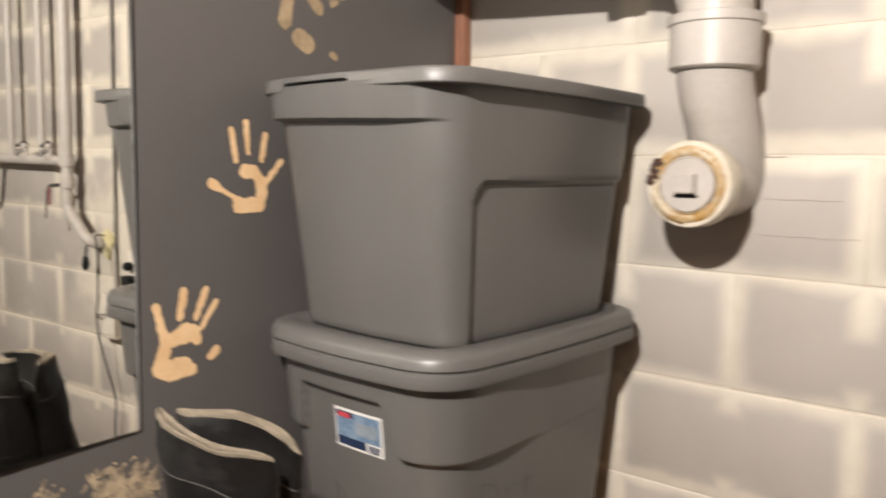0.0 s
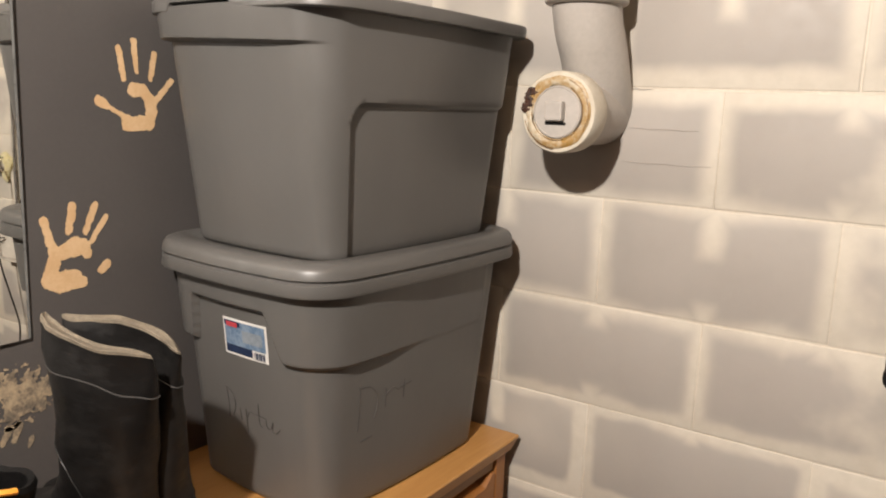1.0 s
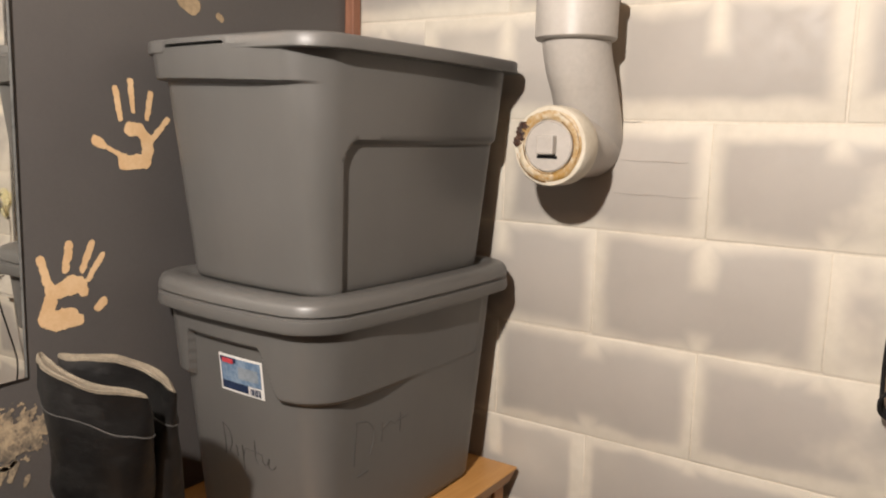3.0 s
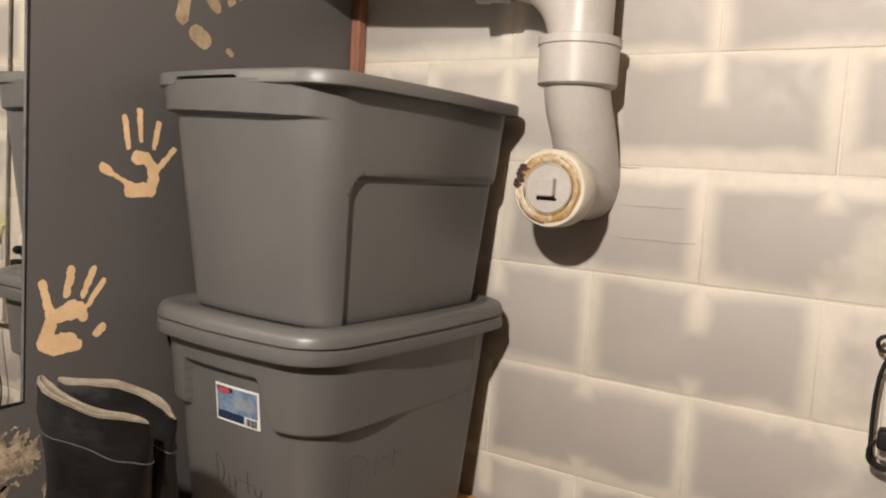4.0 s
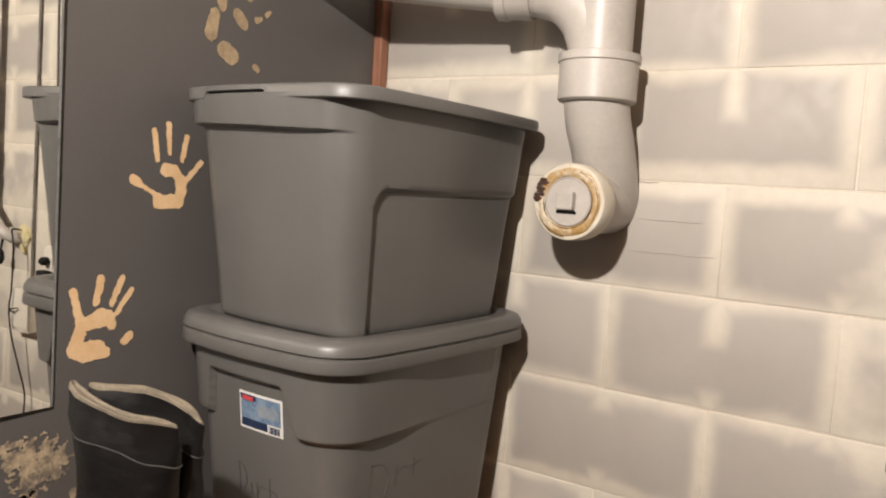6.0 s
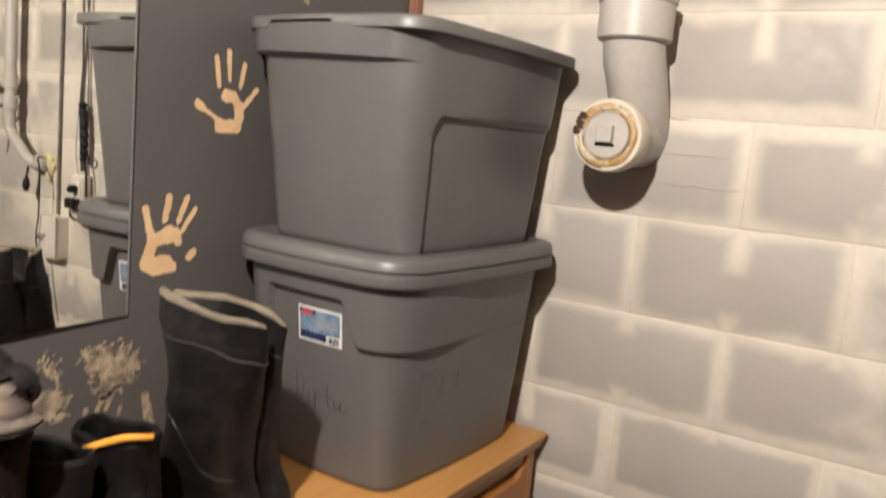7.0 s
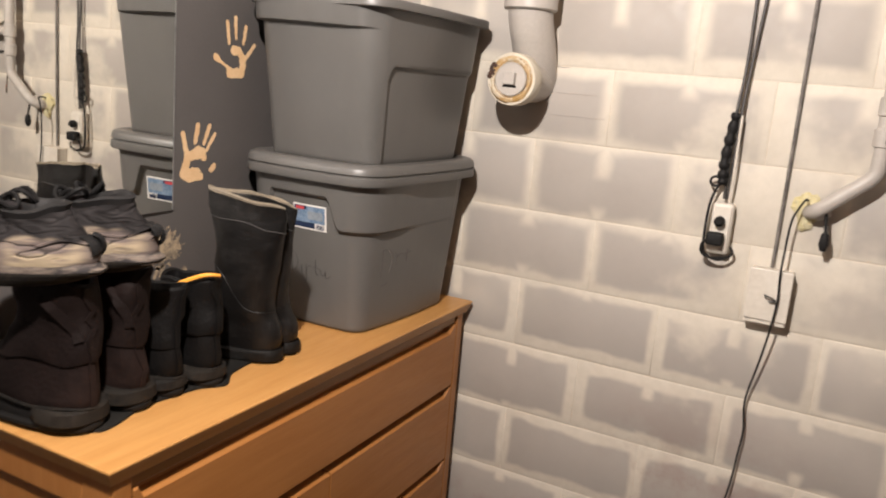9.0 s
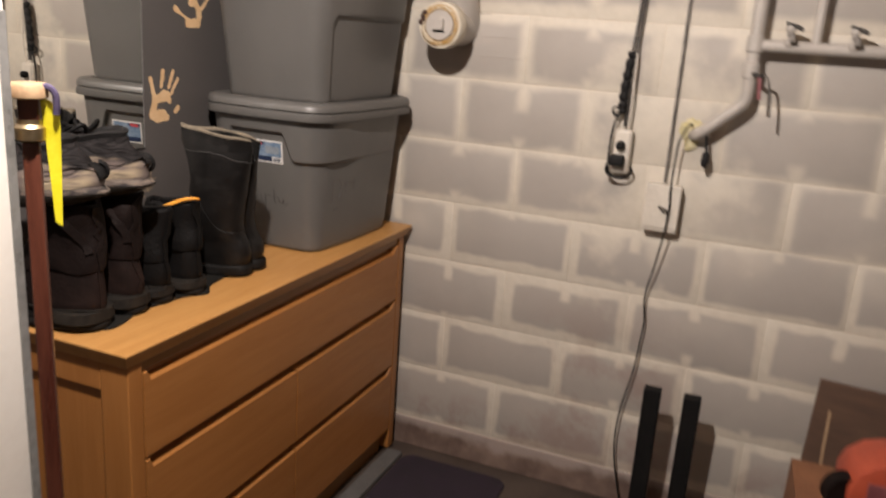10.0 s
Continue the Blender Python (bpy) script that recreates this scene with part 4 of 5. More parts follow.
def sneaker(m, seed):
    shoe = thing("sneaker", m, "dusty charcoal and tan trail sneaker resting on a boot", "shoe", "sneakers")
    L, hw = 0.275, 0.046
    lv = [(0.028, 0.0, L, hw), (0.034, -0.003, L, hw + 0.002), (0.042, -0.004, L + 0.001, hw + 0.002), (0.048, -0.0045, L - 0.002, hw + 0.002), (0.054, -0.005, L - 0.006, hw + 0.001), (0.060, -0.002, L - 0.014, hw), (0.066, 0.001, L - 0.022, hw - 0.002), (0.071, 0.004, L - 0.036, hw - 0.0035), (0.076, 0.008, L - 0.05, hw - 0.005), (0.081, 0.012, L - 0.066, hw - 0.0065),
          (0.086, 0.017, L - 0.080, hw - 0.008), (0.096, 0.027, L - 0.098, hw - 0.011), (0.104, 0.034, L - 0.112, hw - 0.013), (0.111, 0.038, L - 0.122, hw - 0.014), (0.117, 0.040, L - 0.128, hw - 0.014)]
    rings = shoe_body(lv, 48, -0.10, 0.0, 0.011, seed)
    for r in rings:
        c = sum(r, Vector()) / len(r)
        for p in r:
            d = (p - c).normalized()
            p += d * 0.0022 * math.sin(p.z * 260 + 2.2 * math.sin(p.x * 38 + seed) + seed) * smooth_step(0.0, 0.03, p.z - 0.03)
    part("upper", loft(rings, True, False), "trail", shoe, "", True)
    top = rings[-1]
    part("collar", loft([top, [p + Vector((0, 0, 0.010)) for p in shrink(top, -0.004, 0)], [p + Vector((0, 0, 0.014)) for p in shrink(top, 0.005, 0)], shrink(top, 0.014, 0.006), shrink(top, 0.017, -0.045)], False, True), "black", shoe, "padded black collar", True)
    part("midsole", loft(shoe_body([(0.014, 0.004, L + 0.002, hw), (0.018, -0.010, L + 0.004, hw + 0.003), (0.026, -0.014, L + 0.004, hw + 0.003), (0.032, -0.005, L + 0.002, hw + 0.003), (0.040, 0.000, L, hw + 0.001)], 48, 0, 0, 0.005, seed)), "pink_mid", shoe, "dusty pink-grey midsole", True)
    part("outsole", loft(shoe_body([(0.0, 0.048, L - 0.004, hw - 0.006), (0.004, 0.030, L, hw - 0.001), (0.012, 0.006, L + 0.003, hw + 0.003), (0.019, -0.010, L + 0.005, hw + 0.005), (0.023, -0.0155, L + 0.005, hw + 0.0045)], 40, 0, 0, 0.003, seed)), "sole_trim", shoe)

    def overlay(k0, k1, x0, x1, lift, mat, label):
        """A raised strip round the heel between two levels, up to x1 on both sides."""
        rows = []
        for j in range(7):
            f = k0 + (k1 - k0) * j / 6
            i, t = min(int(f), len(rings) - 2), f - min(int(f), len(rings) - 2)
            r = [p.lerp(q, t) for p, q in zip(rings[i], rings[i + 1])]
            c = sum(r, Vector()) / len(r)
            edge = 0.35 if j in (0, 6) else 1.0
            ids = [n for n in range(48) if rings[0][n].x < x1]
            ids = sorted(ids, key=lambda n: (n - 24))
            rows.append([r[n] + (r[n] - c).normalized() * lift * edge + Vector((0, 0, 0.0055 * math.sin(r[n].x * 62 + seed) - 0.08 * (r[n].x - 0.06))) for n in ids])
        part("overlay", loft(rows, False, False, False), mat, shoe, label, True)

    overlay(6.0, 7.0, 0, 0.13, 0.0050, "trail", "")
    overlay(3.0, 8.0, 0, 0.014, 0.0085, "black", "dark heel patch")
    loop = [Vector((-0.000 - 0.014 * math.sin(a), 0.006 * math.cos(a), 0.066 + 0.017 * math.cos(a))) for a in [math.pi * i / 10 for i in range(11)]]
    part("heel_loop", tube(loop, 0.0045, 6), "black", shoe, "black webbing loop")
    bm = bmesh.new()
    for i in range(6):
        x, zz = 0.135 + 0.014 * i, 0.118 - 0.0065 * i
        tube([(x, -0.024, zz - 0.008), (x + 0.005, 0.0, zz + 0.006), (x + 0.01, 0.024, zz - 0.008)], 0.0024, 5, bm)
    part("laces", bm, "seam", shoe)
    for j, (lx, ly, lz, w) in enumerate(((0.118, -0.018, 0.138, 0.022), (0.135, 0.016, 0.134, 0.026), (0.150, -0.004, 0.128, 0.020))):
        knot = [Vector((lx + w * math.cos(a), ly + 0.55 * w * math.sin(a), lz + 0.010 * math.sin(2 * a + j + seed))) for a in [2 * math.pi * i / 18 for i in range(18)]]
        part("lace_loop", tube(knot + [knot[0]], 0.0042, 7), "black_leather", shoe, "thick black lace loop", True)
    part("tongue", loft(shoe_body([(0.095, 0.11, 0.20, 0.026), (0.110, 0.11, 0.172, 0.024), (0.124, 0.112, 0.155, 0.022), (0.130, 0.116, 0.148, 0.018)])), "dark_mesh", shoe, "", True)
    return shoe


sneaker(pose(-0.246, -1.142, TOP + 0.006 + 0.2655, 0, 2, R180 + 28), 8.0)
sneaker(pose(-0.250, -1.262, TOP + 0.006 + 0.2655, 0, 2, R180 + 31), 11.0)

# ---- drain pipe with cleanout ----
DX, DY, DZ = -0.018, -0.092, 1.470
drain = thing("drain_pipe", pose(DX, DY, DZ), "thick painted plastic drain pipe with a capped cleanout", "pipe")
part("riser", tube([(0, 0, 0.26), (0, 0, 1.0)], 0.057, 32), "pvc", drain, "", True)
part("coupling", lathe([(0.057, 0.180), (0.067, 0.181), (0.071, 0.185), (0.071, 0.250), (0.0745, 0.252), (0.0745, 0.266), (0.068, 0.268), (0.057, 0.269)], 36), "pvc", drain, "", True)
bend = spline([(0, 0, 0.225), (0, 0, 0.190), (0.002, 0.010, 0.148), (0.005, 0.028, 0.11), (0.006, 0.054, 0.06), (0.004, 0.082, 0.02), (0, 0.115, 0.0)], 6)
part("bend", tube(bend, [0.060 - 0.003 * i / (len(bend) - 1) for i in range(len(bend))], 32), "pvc", drain, "", True)
part("cleanout_arm", tube([(0, 0.115, 0), (0, -0.062, 0)], 0.0575, 36), "pvc", drain, "", True)
part("hub", lathe([(0.058, -0.030), (0.066, -0.034), (0.068, -0.040), (0.068, -0.083), (0.066, -0.086), (0.054, -0.087), (0.052, -0.080)], 40, axis="y"), "pvc_white", drain, "yellowed white hub", True)
bm = bmesh.new()
rings = []
for j in range(8):
    a = 2 * math.pi * j / 8
    rings.append([Vector((math.cos(b) * (0.0520 + (0.0080 + 0.004 * noise.noise(Vector((math.cos(b) * 2, math.sin(b) * 2, 1)))) * math.cos(a)), -0.087 + 0.0035 * math.sin(a),
                          math.sin(b) * (0.0520 + (0.0080 + 0.004 * noise.noise(Vector((math.cos(b) * 2, math.sin(b) * 2, 1)))) * math.cos(a)))) for b in [2 * math.pi * i / 56 for i in range(56)]])
part("glue_ring", loft(rings + [rings[0]], False, False), "glue", drain, "cracked amber glue ring", True)
for r, a0, a1, w in ((0.0465, -200, 60, 0.0013), (0.0565, -30, 70, 0.0012), (0.0600, 195, 268, 0.0016)):
    arc = [radians(a0 + (a1 - a0) * i / 30) for i in range(31)]
    part("amber_crack", tube([((r + 0.0012 * noise.noise(Vector((math.cos(b) * 9, math.sin(b) * 9, r * 90)))) * math.cos(b), -0.0900, r * math.sin(b)) for b in arc], [w * (0.35 + 0.65 * abs(noise.noise(Vector((b * 3, r * 50, 2))) + 0.3)) for b in arc], 6), "amber_crack", drain)
plug = part("plug", lathe([(0.0445, -0.080), (0.0435, -0.0895), (0.041, -0.0915), (0.040, -0.090), (0.036, -0.0905), (0.004, -0.091)], 40, axis="y"), "pvc", drain, "white threaded plug", True)
part("square_nut", box(-0.016, 0.016, -0.106, -0.088, -0.014, 0.018, 0.003), "pvc", plug)
# black strip that stands for the shadow below the nut
part("nut_shadow", box(-0.020, 0.018, -0.0925, -0.0895, -0.021, -0.016, 0.001, 1), "black", plug)
bm = bmesh.new()
for i in range(150):
    a = radians(140 + 40 * random.random())
    r = 0.0500 + 0.0145 * random.random()
    own = bmesh.new()
    bmesh.ops.create_icosphere(own, subdivisions=1, radius=0.0011 + 0.0026 * random.random() ** 2)
    bmesh.ops.scale(own, verts=own.verts[:], vec=(1.2, 0.45, 1.2))
    bmesh.ops.translate(own, verts=own.verts[:], vec=(r * math.cos(a), -0.088 - 0.003 * random.random(), r * math.sin(a)))
    joined(bm, own)
part("rust_clot", bm, "rust", drain, "dark rusty clot on the rim", True)
part("branch_tee", tube([(0.0, 0.0, 0.386), (-0.130, -0.0325, 0.386)], 0.049, 28), "pvc", drain, "", True)
sweep = spline([(-0.110, -0.0275, 0.384), (-0.066, -0.0165, 0.372), (-0.028, -0.007, 0.338), (-0.006, -0.0015, 0.292), (0.0, 0.0, 0.262)], 6)
part("tee_sweep", tube(sweep, [0.0485 + 0.008 * i / (len(sweep) - 1) for i in range(len(sweep))], 28), "pvc", drain, "", True)
part("branch_hub", lathe([(0.046, 0.0), (0.0535, 0.001), (0.0545, 0.004), (0.0545, 0.046), (0.0575, 0.048), (0.0575, 0.066), (0.054, 0.069), (0.042, 0.070)], 36), "pvc", drain, "", True,
     Matrix.Translation((-0.124, -0.031, 0.386)) @ Vector((-0.97, -0.2425, 0.04)).to_track_quat("Z", "Y").to_matrix().to_4x4())
part("branch_pipe", tube([(-0.180, -0.045, 0.388), (-0.36, -0.090, 0.408), (-0.574, -0.143, 0.436)], 0.0415, 24), "pvc", drain, "", True)

# ---- outlet, cords and water pipes on the block wall ----
cover = thing("junction_box", pose(0.672, 0.0, 0.992), "off-white wall junction box with a small hook", "electrical box")
part("case", box(-0.049, 0.049, -0.046, -0.002, -0.068, 0.070, 0.003), "white_plastic", cover)
part("cover_plate", box(-0.051, 0.051, -0.051, -0.0465, -0.056, 0.072, 0.002), "white_plastic", cover)
part("hook", tube(spline([(-0.004, -0.052, 0.008), (-0.006, -0.064, 0.010), (0.012, -0.066, 0.006), (0.018, -0.062, -0.002), (0.004, -0.060, -0.004)]), 0.0022, 6), "cable", cover)
tagged(part("wire_run", tube(spline([(0.668, -0.009, 1.065), (0.668, -0.009, 1.3), (0.666, -0.009, 1.7), (0.664, -0.009, 2.44)]), 0.0046, 8), "cable_worn", None, "", True),
                 "thin paint-spattered cable running up the block wall", "cable")
tagged(part("power_cable", tube(spline([(0.722, -0.004, 1.240), (0.718, -0.046, 1.246), (0.706, -0.052, 1.222), (0.695, -0.056, 1.184), (0.692, -0.060, 1.065), (0.696, -0.064, 0.995), (0.690, -0.058, 0.912), (0.677, -0.042, 0.820),
                                              (0.662, -0.028, 0.735), (0.660, -0.026, 0.690), (0.668, -0.026, 0.630), (0.664, -0.026, 0.560), (0.657, -0.028, 0.463), (0.636, -0.030, 0.345), (0.629, -0.032, 0.262), (0.632, -0.036, 0.190), (0.648, -0.042, 0.105), (0.682, -0.055, FLOOR + 0.006)]), 0.0027, 8), "black", None, "", True),
              "black power cord hanging down to the floor", "cord")

strip = thing("extension_outlet", pose(0.534, 0.0, 1.150), "hanging white outlet block with black plugs and bundled cord", "extension cord")
part("outlet_body", box(-0.026, 0.026, -0.042, -0.006, -0.070, 0.060, 0.008, 3), "white_plastic", strip, "", True)
part("face_plate", box(-0.021, 0.021, -0.045, -0.0425, -0.062, 0.052, 0.001, 1), "white_plastic", strip)
plug = part("plug", lathe([(0.010, -0.046), (0.013, -0.050), (0.013, -0.066), (0.006, -0.074)], 14, axis="y", at=(-0.002, 0, 0.016)), "black", strip, "", True)
plug = part("plug", box(-0.027, 0.014, -0.076, -0.0455, -0.044, -0.012, 0.006, 3), "black", strip, "", True)
part("plug_cord", tube(spline([(-0.022, -0.062, -0.028), (-0.036, -0.060, -0.046), (-0.034, -0.052, -0.070), (-0.010, -0.048, -0.080), (0.026, -0.044, -0.074)]), 0.0032, 7), "black", plug)
part("wire_loop", tube(spline([(-0.014, -0.03, 0.12), (-0.034, -0.034, 0.06), (-0.037, -0.034, -0.03), (-0.030, -0.036, -0.072), (0.006, -0.040, -0.084), (0.036, -0.036, -0.066), (0.030, -0.032, -0.048)]), 0.0035, 7), "black", strip)
part("small_loop", tube([(-0.030 + 0.012 * math.cos(a), -0.03, 0.112 + 0.012 * math.sin(a)) for a in [2 * math.pi * i / 14 for i in range(15)]], 0.0035, 7), "black", strip)
part("wound_cord", tube(spline([(-0.012, -0.03, 0.105), (-0.016, -0.03, 0.15), (-0.012, -0.03, 0.22), (-0.004, -0.03, 0.285)]), [0.008 + 0.006 * abs(math.sin(i * 0.9)) for i in range(25)], 10), "black", strip, "wound black cord bundle", True)
for dx, tx in ((-0.006, -0.004), (0.006, 0.030)):
    part("cord", tube(spline([(dx * 0.6, -0.022, 0.07), (dx, -0.03, 0.27), (dx + 0.006, -0.02, 0.42), (tx, -0.014, 0.75), (tx + 0.01, -0.014, 1.31)]), 0.0037, 7), "cable", strip)
part("front_cord", tube(spline([(0.010, -0.03, 0.06), (0.012, -0.040, 0.14), (0.010, -0.034, 0.28)]), 0.003, 7), "white_plastic", strip)

foam = bmesh.new()
bmesh.ops.create_icosphere(foam, subdivisions=4, radius=1.0)
for v in foam.verts:
    d = 1 + 0.25 * noise.noise(v.co * 2.2) + 0.12 * noise.noise(v.co * 6)
    v.co = (v.co.x * 0.034 * d, v.co.y * 0.012 * d, (v.co.z * 0.030 - 0.030 * max(0.0, -v.co.z) * (v.co.x > -0.4)) * d)
tagged(part("foam_plug", foam, "foam", None, "", True, pose(0.722, -0.004, 1.228)), "yellow expanding foam round the pipe hole", "foam")

PX, PY = 0.856, -0.055
pipes = thing("water_pipe", pose(0, 0, 0), "pale painted water pipes with valves along the block wall", "pipe")
part("inlet", tube(spline([(0.722, 0.01, 1.214), (0.737, -0.03, 1.218), (0.757, -0.052, 1.234), (0.803, PY, 1.275), (0.838, PY, 1.306), (0.853, PY, 1.326), (PX, PY, 1.352), (PX, PY, 1.40)], 7), 0.0175, 16), "pvc", pipes, "", True)
part("inlet_collar", lathe([(0.016, 0), (0.022, 0.002), (0.022, 0.034), (0.016, 0.036)], 16), "pvc", pipes, "", True, pose(0.738, -0.022, 1.214, 0, 60, 0))
part("valve_body", lathe([(0.016, 1.385), (0.023, 1.388), (0.023, 1.425), (0.018, 1.43), (0.018, 1.455), (0.023, 1.458), (0.023, 1.498), (0.016, 1.50)], 18, at=(PX, PY, 0)), "pvc", pipes, "", True)
part("riser", tube([(PX, PY, 1.49), (PX - 0.006, PY, 2.44)], 0.0185, 14), "pvc", pipes, "", True)
part("cross_pipe", tube([(PX, PY, 1.475), (1.46, PY, 1.478)], 0.0165, 14), "pvc", pipes, "", True)
part("riser", tube([(1.004, PY, 1.475), (1.002, PY, 2.44)], 0.0125, 12), "pvc", pipes, "", True)
part("riser", tube([(1.20, PY, 1.475), (1.20, PY, 2.44)], 0.011, 12), "pvc", pipes, "", True)
for x in (0.938, 1.092):
    valve = part("valve", lathe([(0.012, 1.478), (0.015, 1.492), (0.009, 1.497), (0.009, 1.515), (0.013, 1.518), (0.013, 1.53), (0.005, 1.535)], 14, at=(x, PY - 0.012, 0)), "pvc", pipes, "", True)
    part("handle", tube([(x - 0.014, PY - 0.02, 1.536), (x + 0.016, PY - 0.02, 1.527), (x + 0.030, PY - 0.022, 1.520)], [0.004, 0.006, 0.005], 8), "cable", valve)
    part("spout", tube([(x, PY - 0.012, 1.508), (x + 0.006, PY - 0.035, 1.502), (x + 0.008, PY - 0.040, 1.488)], 0.008, 8), "grey_cable", valve)
red = part("lever", box(-0.005, 0.005, -0.003, 0.003, -0.058, 0.0, 0.002), "red", pipes, "red valve lever", False, pose(0.882, PY - 0.045, 1.392, 0, -6, 0))
part("lever_stem", tube([(PX, PY - 0.01, 1.40), (0.884, PY - 0.045, 1.396)], 0.006, 8), "cable", pipes)
part("tail_wire", tube(spline([(0.884, PY - 0.03, 1.398), (0.902, PY - 0.04, 1.390), (0.914, PY - 0.04, 1.342), (0.920, PY - 0.04, 1.290)]), 0.0038, 6), "cable_worn", pipes)
part("drop_pipe", tube(spline([(1.335, PY, 1.475), (1.345, PY, 1.43), (1.362, PY, 1.36), (1.375, PY, 1.335), (1.42, PY, 1.328), (1.62, PY, 1.328)]), 0.012, 10), "pvc", pipes, "", True)
part("tail_plug", lathe([(0.004, 0.0), (0.009, -0.006), (0.012, -0.030), (0.006, -0.046)], 12), "black", pipes, "black hanging plug", True, pose(0.773, -0.05, 1.176))
part("tail_cord", tube([(0.766, -0.045, 1.225), (0.773, -0.05, 1.176)], 0.004, 6), "black", pipes)
tank = thing("pressure_tank", pose(1.60, -0.16, 1.47), "small grey pressure tank joined to the water pipes", "tank")
part("shell", lathe([(0.01, -0.14), (0.06, -0.125), (0.10, -0.085), (0.115, -0.02), (0.115, 0.10), (0.10, 0.16), (0.06, 0.195), (0.02, 0.205)], 32), "tank", tank, "", True)
part("gauge", lathe([(0.02, 0.20), (0.05, 0.21), (0.055, 0.30), (0.03, 0.36)], 20), "black", tank, "black cap", True)
part("bracket", box(-0.02, 0.02, 0.10, 0.158, -0.02, 0.02, 0.003), "tank", tank)

# ---- on the floor ----
outline = [(x + 0.1075, y - 0.5375) for x, y, _, _ in rounded(0.1925, 0.4625, 0.045, 8, 6)]
tagged(part("floor_mat", loft([[(x, y, FLOOR + 0.0005) for x, y in outline], [(x, y, FLOOR + 0.007) for x, y in outline], [(0.1075 + (x - 0.1075) * 0.985, -0.5375 + (y + 0.5375) * 0.994, FLOOR + 0.010) for x, y in outline]]), "mat"), "thin dark purple mat on the concrete floor", "mat")
for x in (0.736, 0.850):
    post = thing("black_post", pose(x, -0.150, FLOOR, 1.5, 0, 0), "upright black bar leaning by the block wall", "post", "black bars")
    part("bar", box(-0.025, 0.025, -0.018, 0.018, 0.001, 0.500, 0.004), "black_wood", post)
    part("foot", box(-0.03, 0.03, -0.05, 0.05, 0.0, 0.02, 0.003), "black_wood", post)
tagged(part("floor_plank", box(-0.150, -0.092, -1.15, -0.09, FLOOR + 0.0005, FLOOR + 0.018, 0.003), "grey_plank"), "pale grey plank lying along the foot of the dresser", "plank")
board = thing("leaning_board", pose(1.158, -0.10, FLOOR, -7, 2.5, 0), "dark brown wooden board leaning on the block wall", "board")
part("panel", box(0.0, 0.62, 0.0, 0.018, 0.001, 0.585, 0.003), "cardboard", board)
part("split_strip", box(0.02, 0.028, -0.003, -0.0005, 0.06, 0.50), "raw_wood", board, "pale split strip", False, pose(0.045, 0, 0, 0, -3, 0))
carton = thing("cardboard_carton", pose(1.368, -0.42, FLOOR, 0, 0, 2), "orange-brown cardboard carton on the floor", "carton")
part("front", box(-0.235, 0.235, -0.135, -0.130, 0.001, 0.44), "carton", carton)
part("back", box(-0.235, 0.235, 0.130, 0.135, 0.001, 0.44), "carton", carton)
part("side", box(-0.240, -0.2355, -0.135, 0.135, 0.001, 0.44), "carton", carton)
part("side", box(0.2355, 0.240, -0.135, 0.135, 0.001, 0.44), "carton", carton)
part("lid_flap", box(-0.240, 0.240, -0.135, -0.001, 0.4405, 0.445), "carton", carton)
part("lid_flap", box(-0.240, 0.240, 0.001, 0.135, 0.4405, 0.445), "carton", carton)
case = thing("tool_case", pose(1.385, -0.44, FLOOR + 0.4455, 0, 0, 6), "orange-red plastic tool case on the carton", "tool case")
prof = [(-0.160, 0.0), (0.160, 0.0), (0.165, 0.06), (0.158, 0.105), (0.130, 0.138), (0.090, 0.150), (-0.070, 0.150), (-0.115, 0.138), (-0.150, 0.108), (-0.165, 0.070)]
bm = loft([[(x, y, z) for x, z in prof] for y in (-0.075, 0.075)])
bmesh.ops.bevel(bm, geom=bm.edges[:], offset=0.010, segments=2, affect="EDGES", profile=0.5)
part("shell", bm, "orange_plastic", case, "", True)
part("recess", box(-0.125, 0.12, -0.079, -0.0745, 0.015, 0.095, 0.002), "red", case, "darker sunken panel")
part("grip", tube(spline([(-0.07, 0, 0.148), (-0.06, 0, 0.178), (0.0, 0, 0.185), (0.07, 0, 0.178), (0.08, 0, 0.148)]), 0.010, 10), "orange_plastic", case, "", True)
reel = thing("tape_reel", pose(1.225, -0.50, FLOOR + 0.4460 + 0.045, 0, 0, 20), "small dark reel with a pale core on the carton", "reel")
part("rim", lathe([(0.030, -0.018), (0.045, -0.020), (0.045, 0.020), (0.030, 0.018)], 28, axis="y"), "brown_leather", reel, "", True)
part("core", lathe([(0.012, -0.014), (0.0295, -0.015), (0.0295, 0.015), (0.012, 0.014)], 24, axis="y"), "white_plastic", reel, "pale core", True)

# ---- by the dresser's end ----
newel = thing("wooden_post", pose(0.077, -1.694, FLOOR, 0, 0, 42), "red-brown varnished wooden post with a bare wood top", "post")
part("shaft", box(-0.010, 0.010, -0.010, 0.010, 0.0, 1.305, 0.003), "cherry", newel, "", True)
part("ferrule", lathe([(0.013, 1.304), (0.018, 1.307), (0.019, 1.322), (0.015, 1.326), (0.015, 1.332)], 20), "brass", newel, "dull brass collar", True)
part("neck", box(-0.012, 0.012, -0.012, 0.012, 1.330, 1.358, 0.003), "cherry", newel)
part("cap", lathe([(0.018, 1.357), (0.023, 1.359), (0.024, 1.372), (0.021, 1.376)], 24), "raw_wood", newel, "bare wood cap", True)
strap = thing("yellow_strap", pose(0.098, -1.683, 1.345, 0, 0, 40), "bright yellow strap hanging on a purple cord", "strap")
rows = []
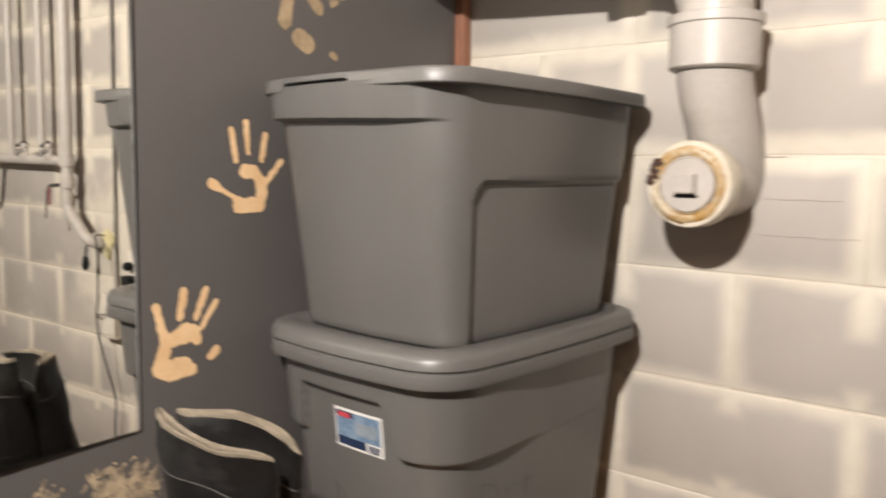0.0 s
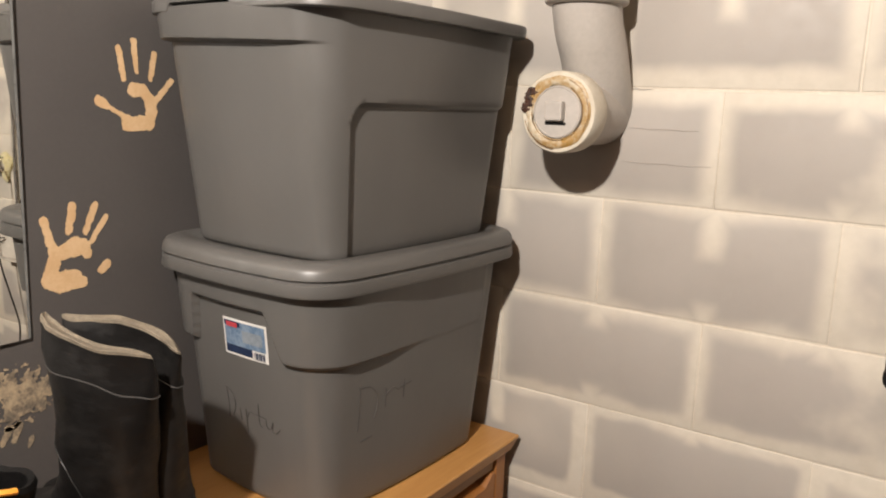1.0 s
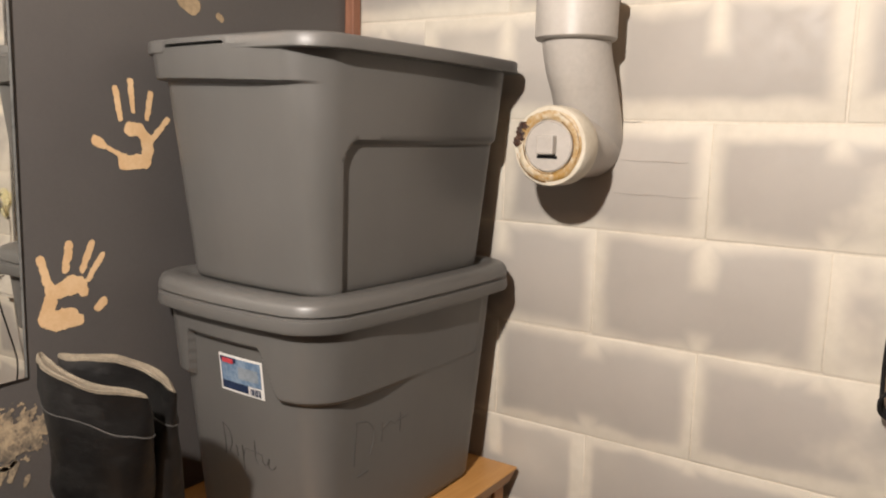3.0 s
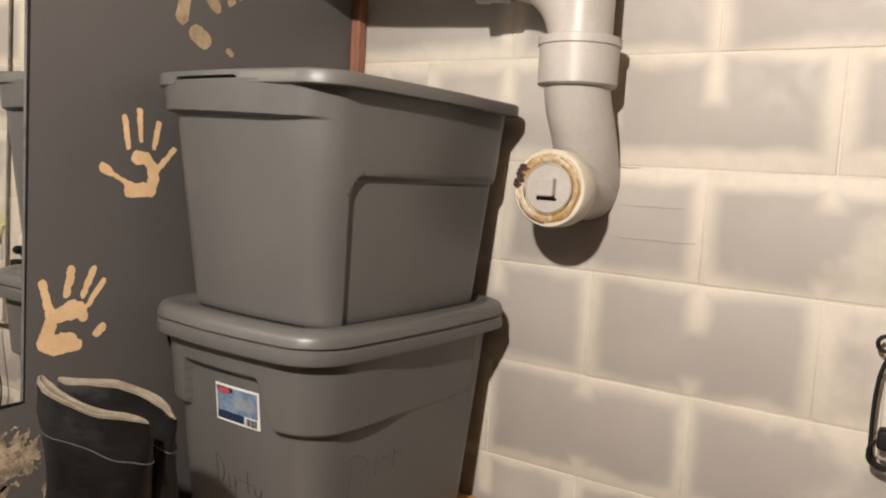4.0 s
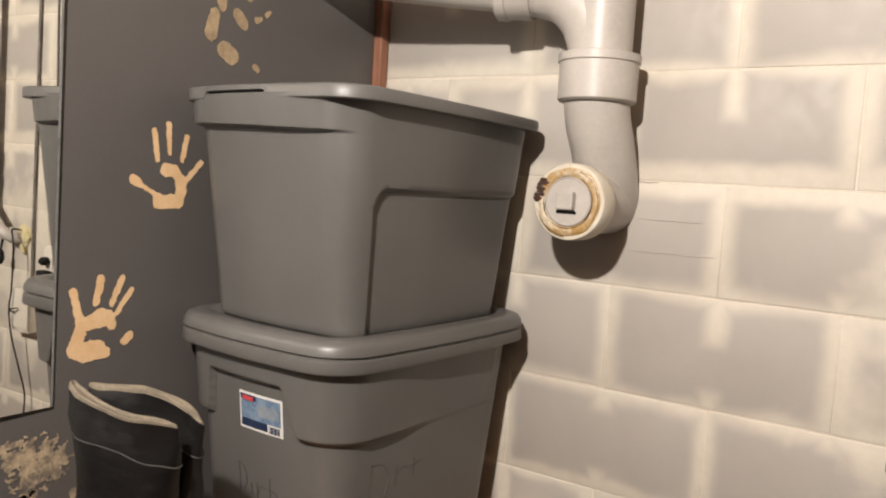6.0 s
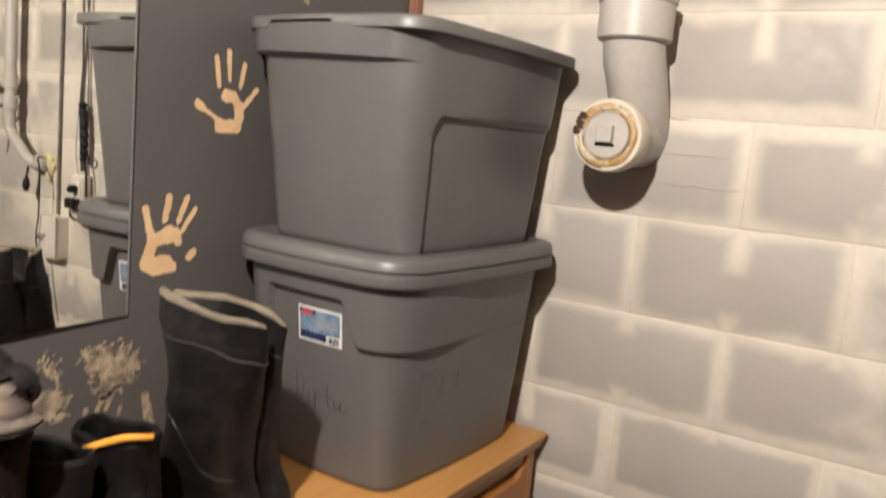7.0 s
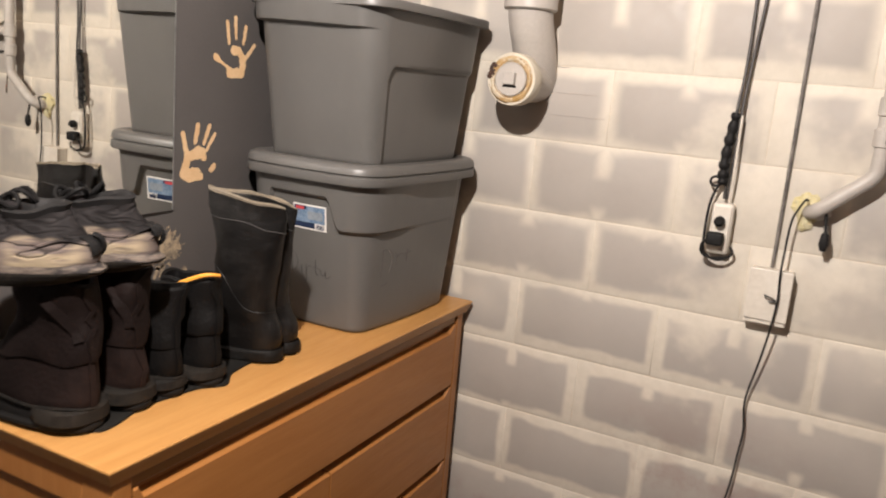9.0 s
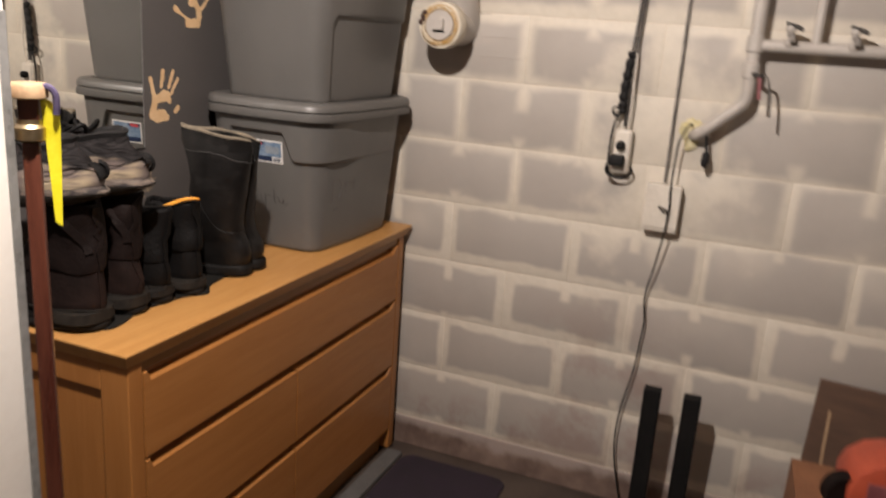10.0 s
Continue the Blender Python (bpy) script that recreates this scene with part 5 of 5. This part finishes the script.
for i in range(10):
    f = i / 9
    x0, x1 = -0.010 + 0.010 * f, 0.002 + 0.010 * f if i == 0 else 0.012 - 0.004 * f
    z, bend = -0.004 - 0.158 * f, 0.003 * math.sin(4 * f)
    rows.append([(x0, bend - 0.0012, z), (x1, bend - 0.0012, z - 0.006), (x1, bend + 0.0012, z - 0.006), (x0, bend + 0.0012, z)])
part("webbing", loft(rows), "yellow", strap)
part("cord", tube(spline([(-0.012, -0.002, 0.004), (0.000, -0.004, 0.008), (0.008, -0.004, 0.000), (0.009, -0.003, -0.014), (0.008, -0.002, -0.026)]), 0.0042, 7), "purple", strap)
panel = thing("white_door", pose(0.049, -1.722, FLOOR, 0, 0, 92), "white enamelled door panel standing open", "door")
part("slab", box(-0.62, 0.0, -0.034, 0.0, 0.004, 1.475, 0.008, 3), "white_door", panel, "", True)
part("edge_trim", box(-0.016, -0.004, -0.0375, -0.0345, 0.010, 1.46, 0.001), "mirror_edge", panel)

# ---- lamp above the view ----
fixture = thing("ceiling_bulb", pose(LAMP[0], LAMP[1], LAMP[2]), "bare bulb in a porcelain holder under the joists", "lamp")
part("cord", tube([(0, 0, 0.15), (0, 0, CEIL - LAMP[2])], 0.005, 8), "black", fixture)
part("bulb", lathe([(0.002, 0.034), (0.018, 0.038), (0.026, 0.048), (0.019, 0.0590), (0.002, 0.0595)], 20), "bulb", fixture, "glowing glass bulb", True)
part("holder", lathe([(0.055, 0.158), (0.055, 0.135), (0.03, 0.11), (0.022, 0.065), (0.020, 0.060)], 24), "white_plastic", fixture, "", True)

# ---- ridges in the patched paint beside the drain ----
for zz, x0, x1 in ((1.446, 0.035, 0.165), (1.385, 0.029, 0.192), (1.515, 0.030, 0.078)):
    pts = [(x0 + (x1 - x0) * i / 10, -0.0004, zz - 0.02 * (x0 - 0.03) + 0.0008 * math.sin(i * 1.3 + x1 * 40)) for i in range(11)]
    part("paint_ridge", tube(pts, [0.0009 * math.sin(math.pi * (i + 0.6) / 11.2) + 0.0003 for i in range(11)], 6), "patch", wall_north)

# ---- the blocks of the wall, piece by piece ----
BLOCKS = {}


def block_mesh(w, h):
    key = (round(w, 4), round(h, 4))
    if key not in BLOCKS:
        bm = box(-w / 2, w / 2, -0.012, 0.012, -h / 2, h / 2)
        edges = [e for e in bm.edges if all(v.co.y < 0 for v in e.verts)]
        bmesh.ops.bevel(bm, geom=edges, offset=0.0020, segments=2, affect="EDGES", profile=0.5)
        me = bpy.data.meshes.new("block")
        bm.to_mesh(me)
        bm.free()
        me.materials.append(M["block"])
        me.shade_smooth()
        me.set_sharp_from_angle(angle=radians(50))
        BLOCKS[key] = me
    return BLOCKS[key]


rng = random.Random(4)
for c in range(-5, 7):
    z0, z1 = Z6 + c * B, min(Z6 + (c + 1) * B, CEIL)
    for i in range(-4, 19):
        if (i + c) % 2:
            continue
        x0, x1 = max(i * B, WEST - 0.026), min((i + 2) * B, EAST - 0.004)
        if x1 - x0 < 0.03 or z1 - z0 < 0.03:
            continue
        ob = new("block", block_mesh(x1 - x0 - 0.0022, z1 - z0 - 0.0038))
        ob.parent = wall_north
        ob.location = ((x0 + x1) / 2 + 0.001 * rng.uniform(-1, 1), 0.012 + 0.0005 * rng.uniform(-1, 1), (z0 + z1) / 2 + 0.001 * rng.uniform(-1, 1))
        ob.rotation_euler = (0, 0.0025 * rng.uniform(-1, 1), 0.002 * rng.uniform(-1, 1))
part("footing", box(WEST - 0.026, EAST - 0.004, -0.004, 0.0095, FLOOR + 0.001, FOOT_TOP, 0.003), "footing", wall_north, "unpainted brown concrete base course")
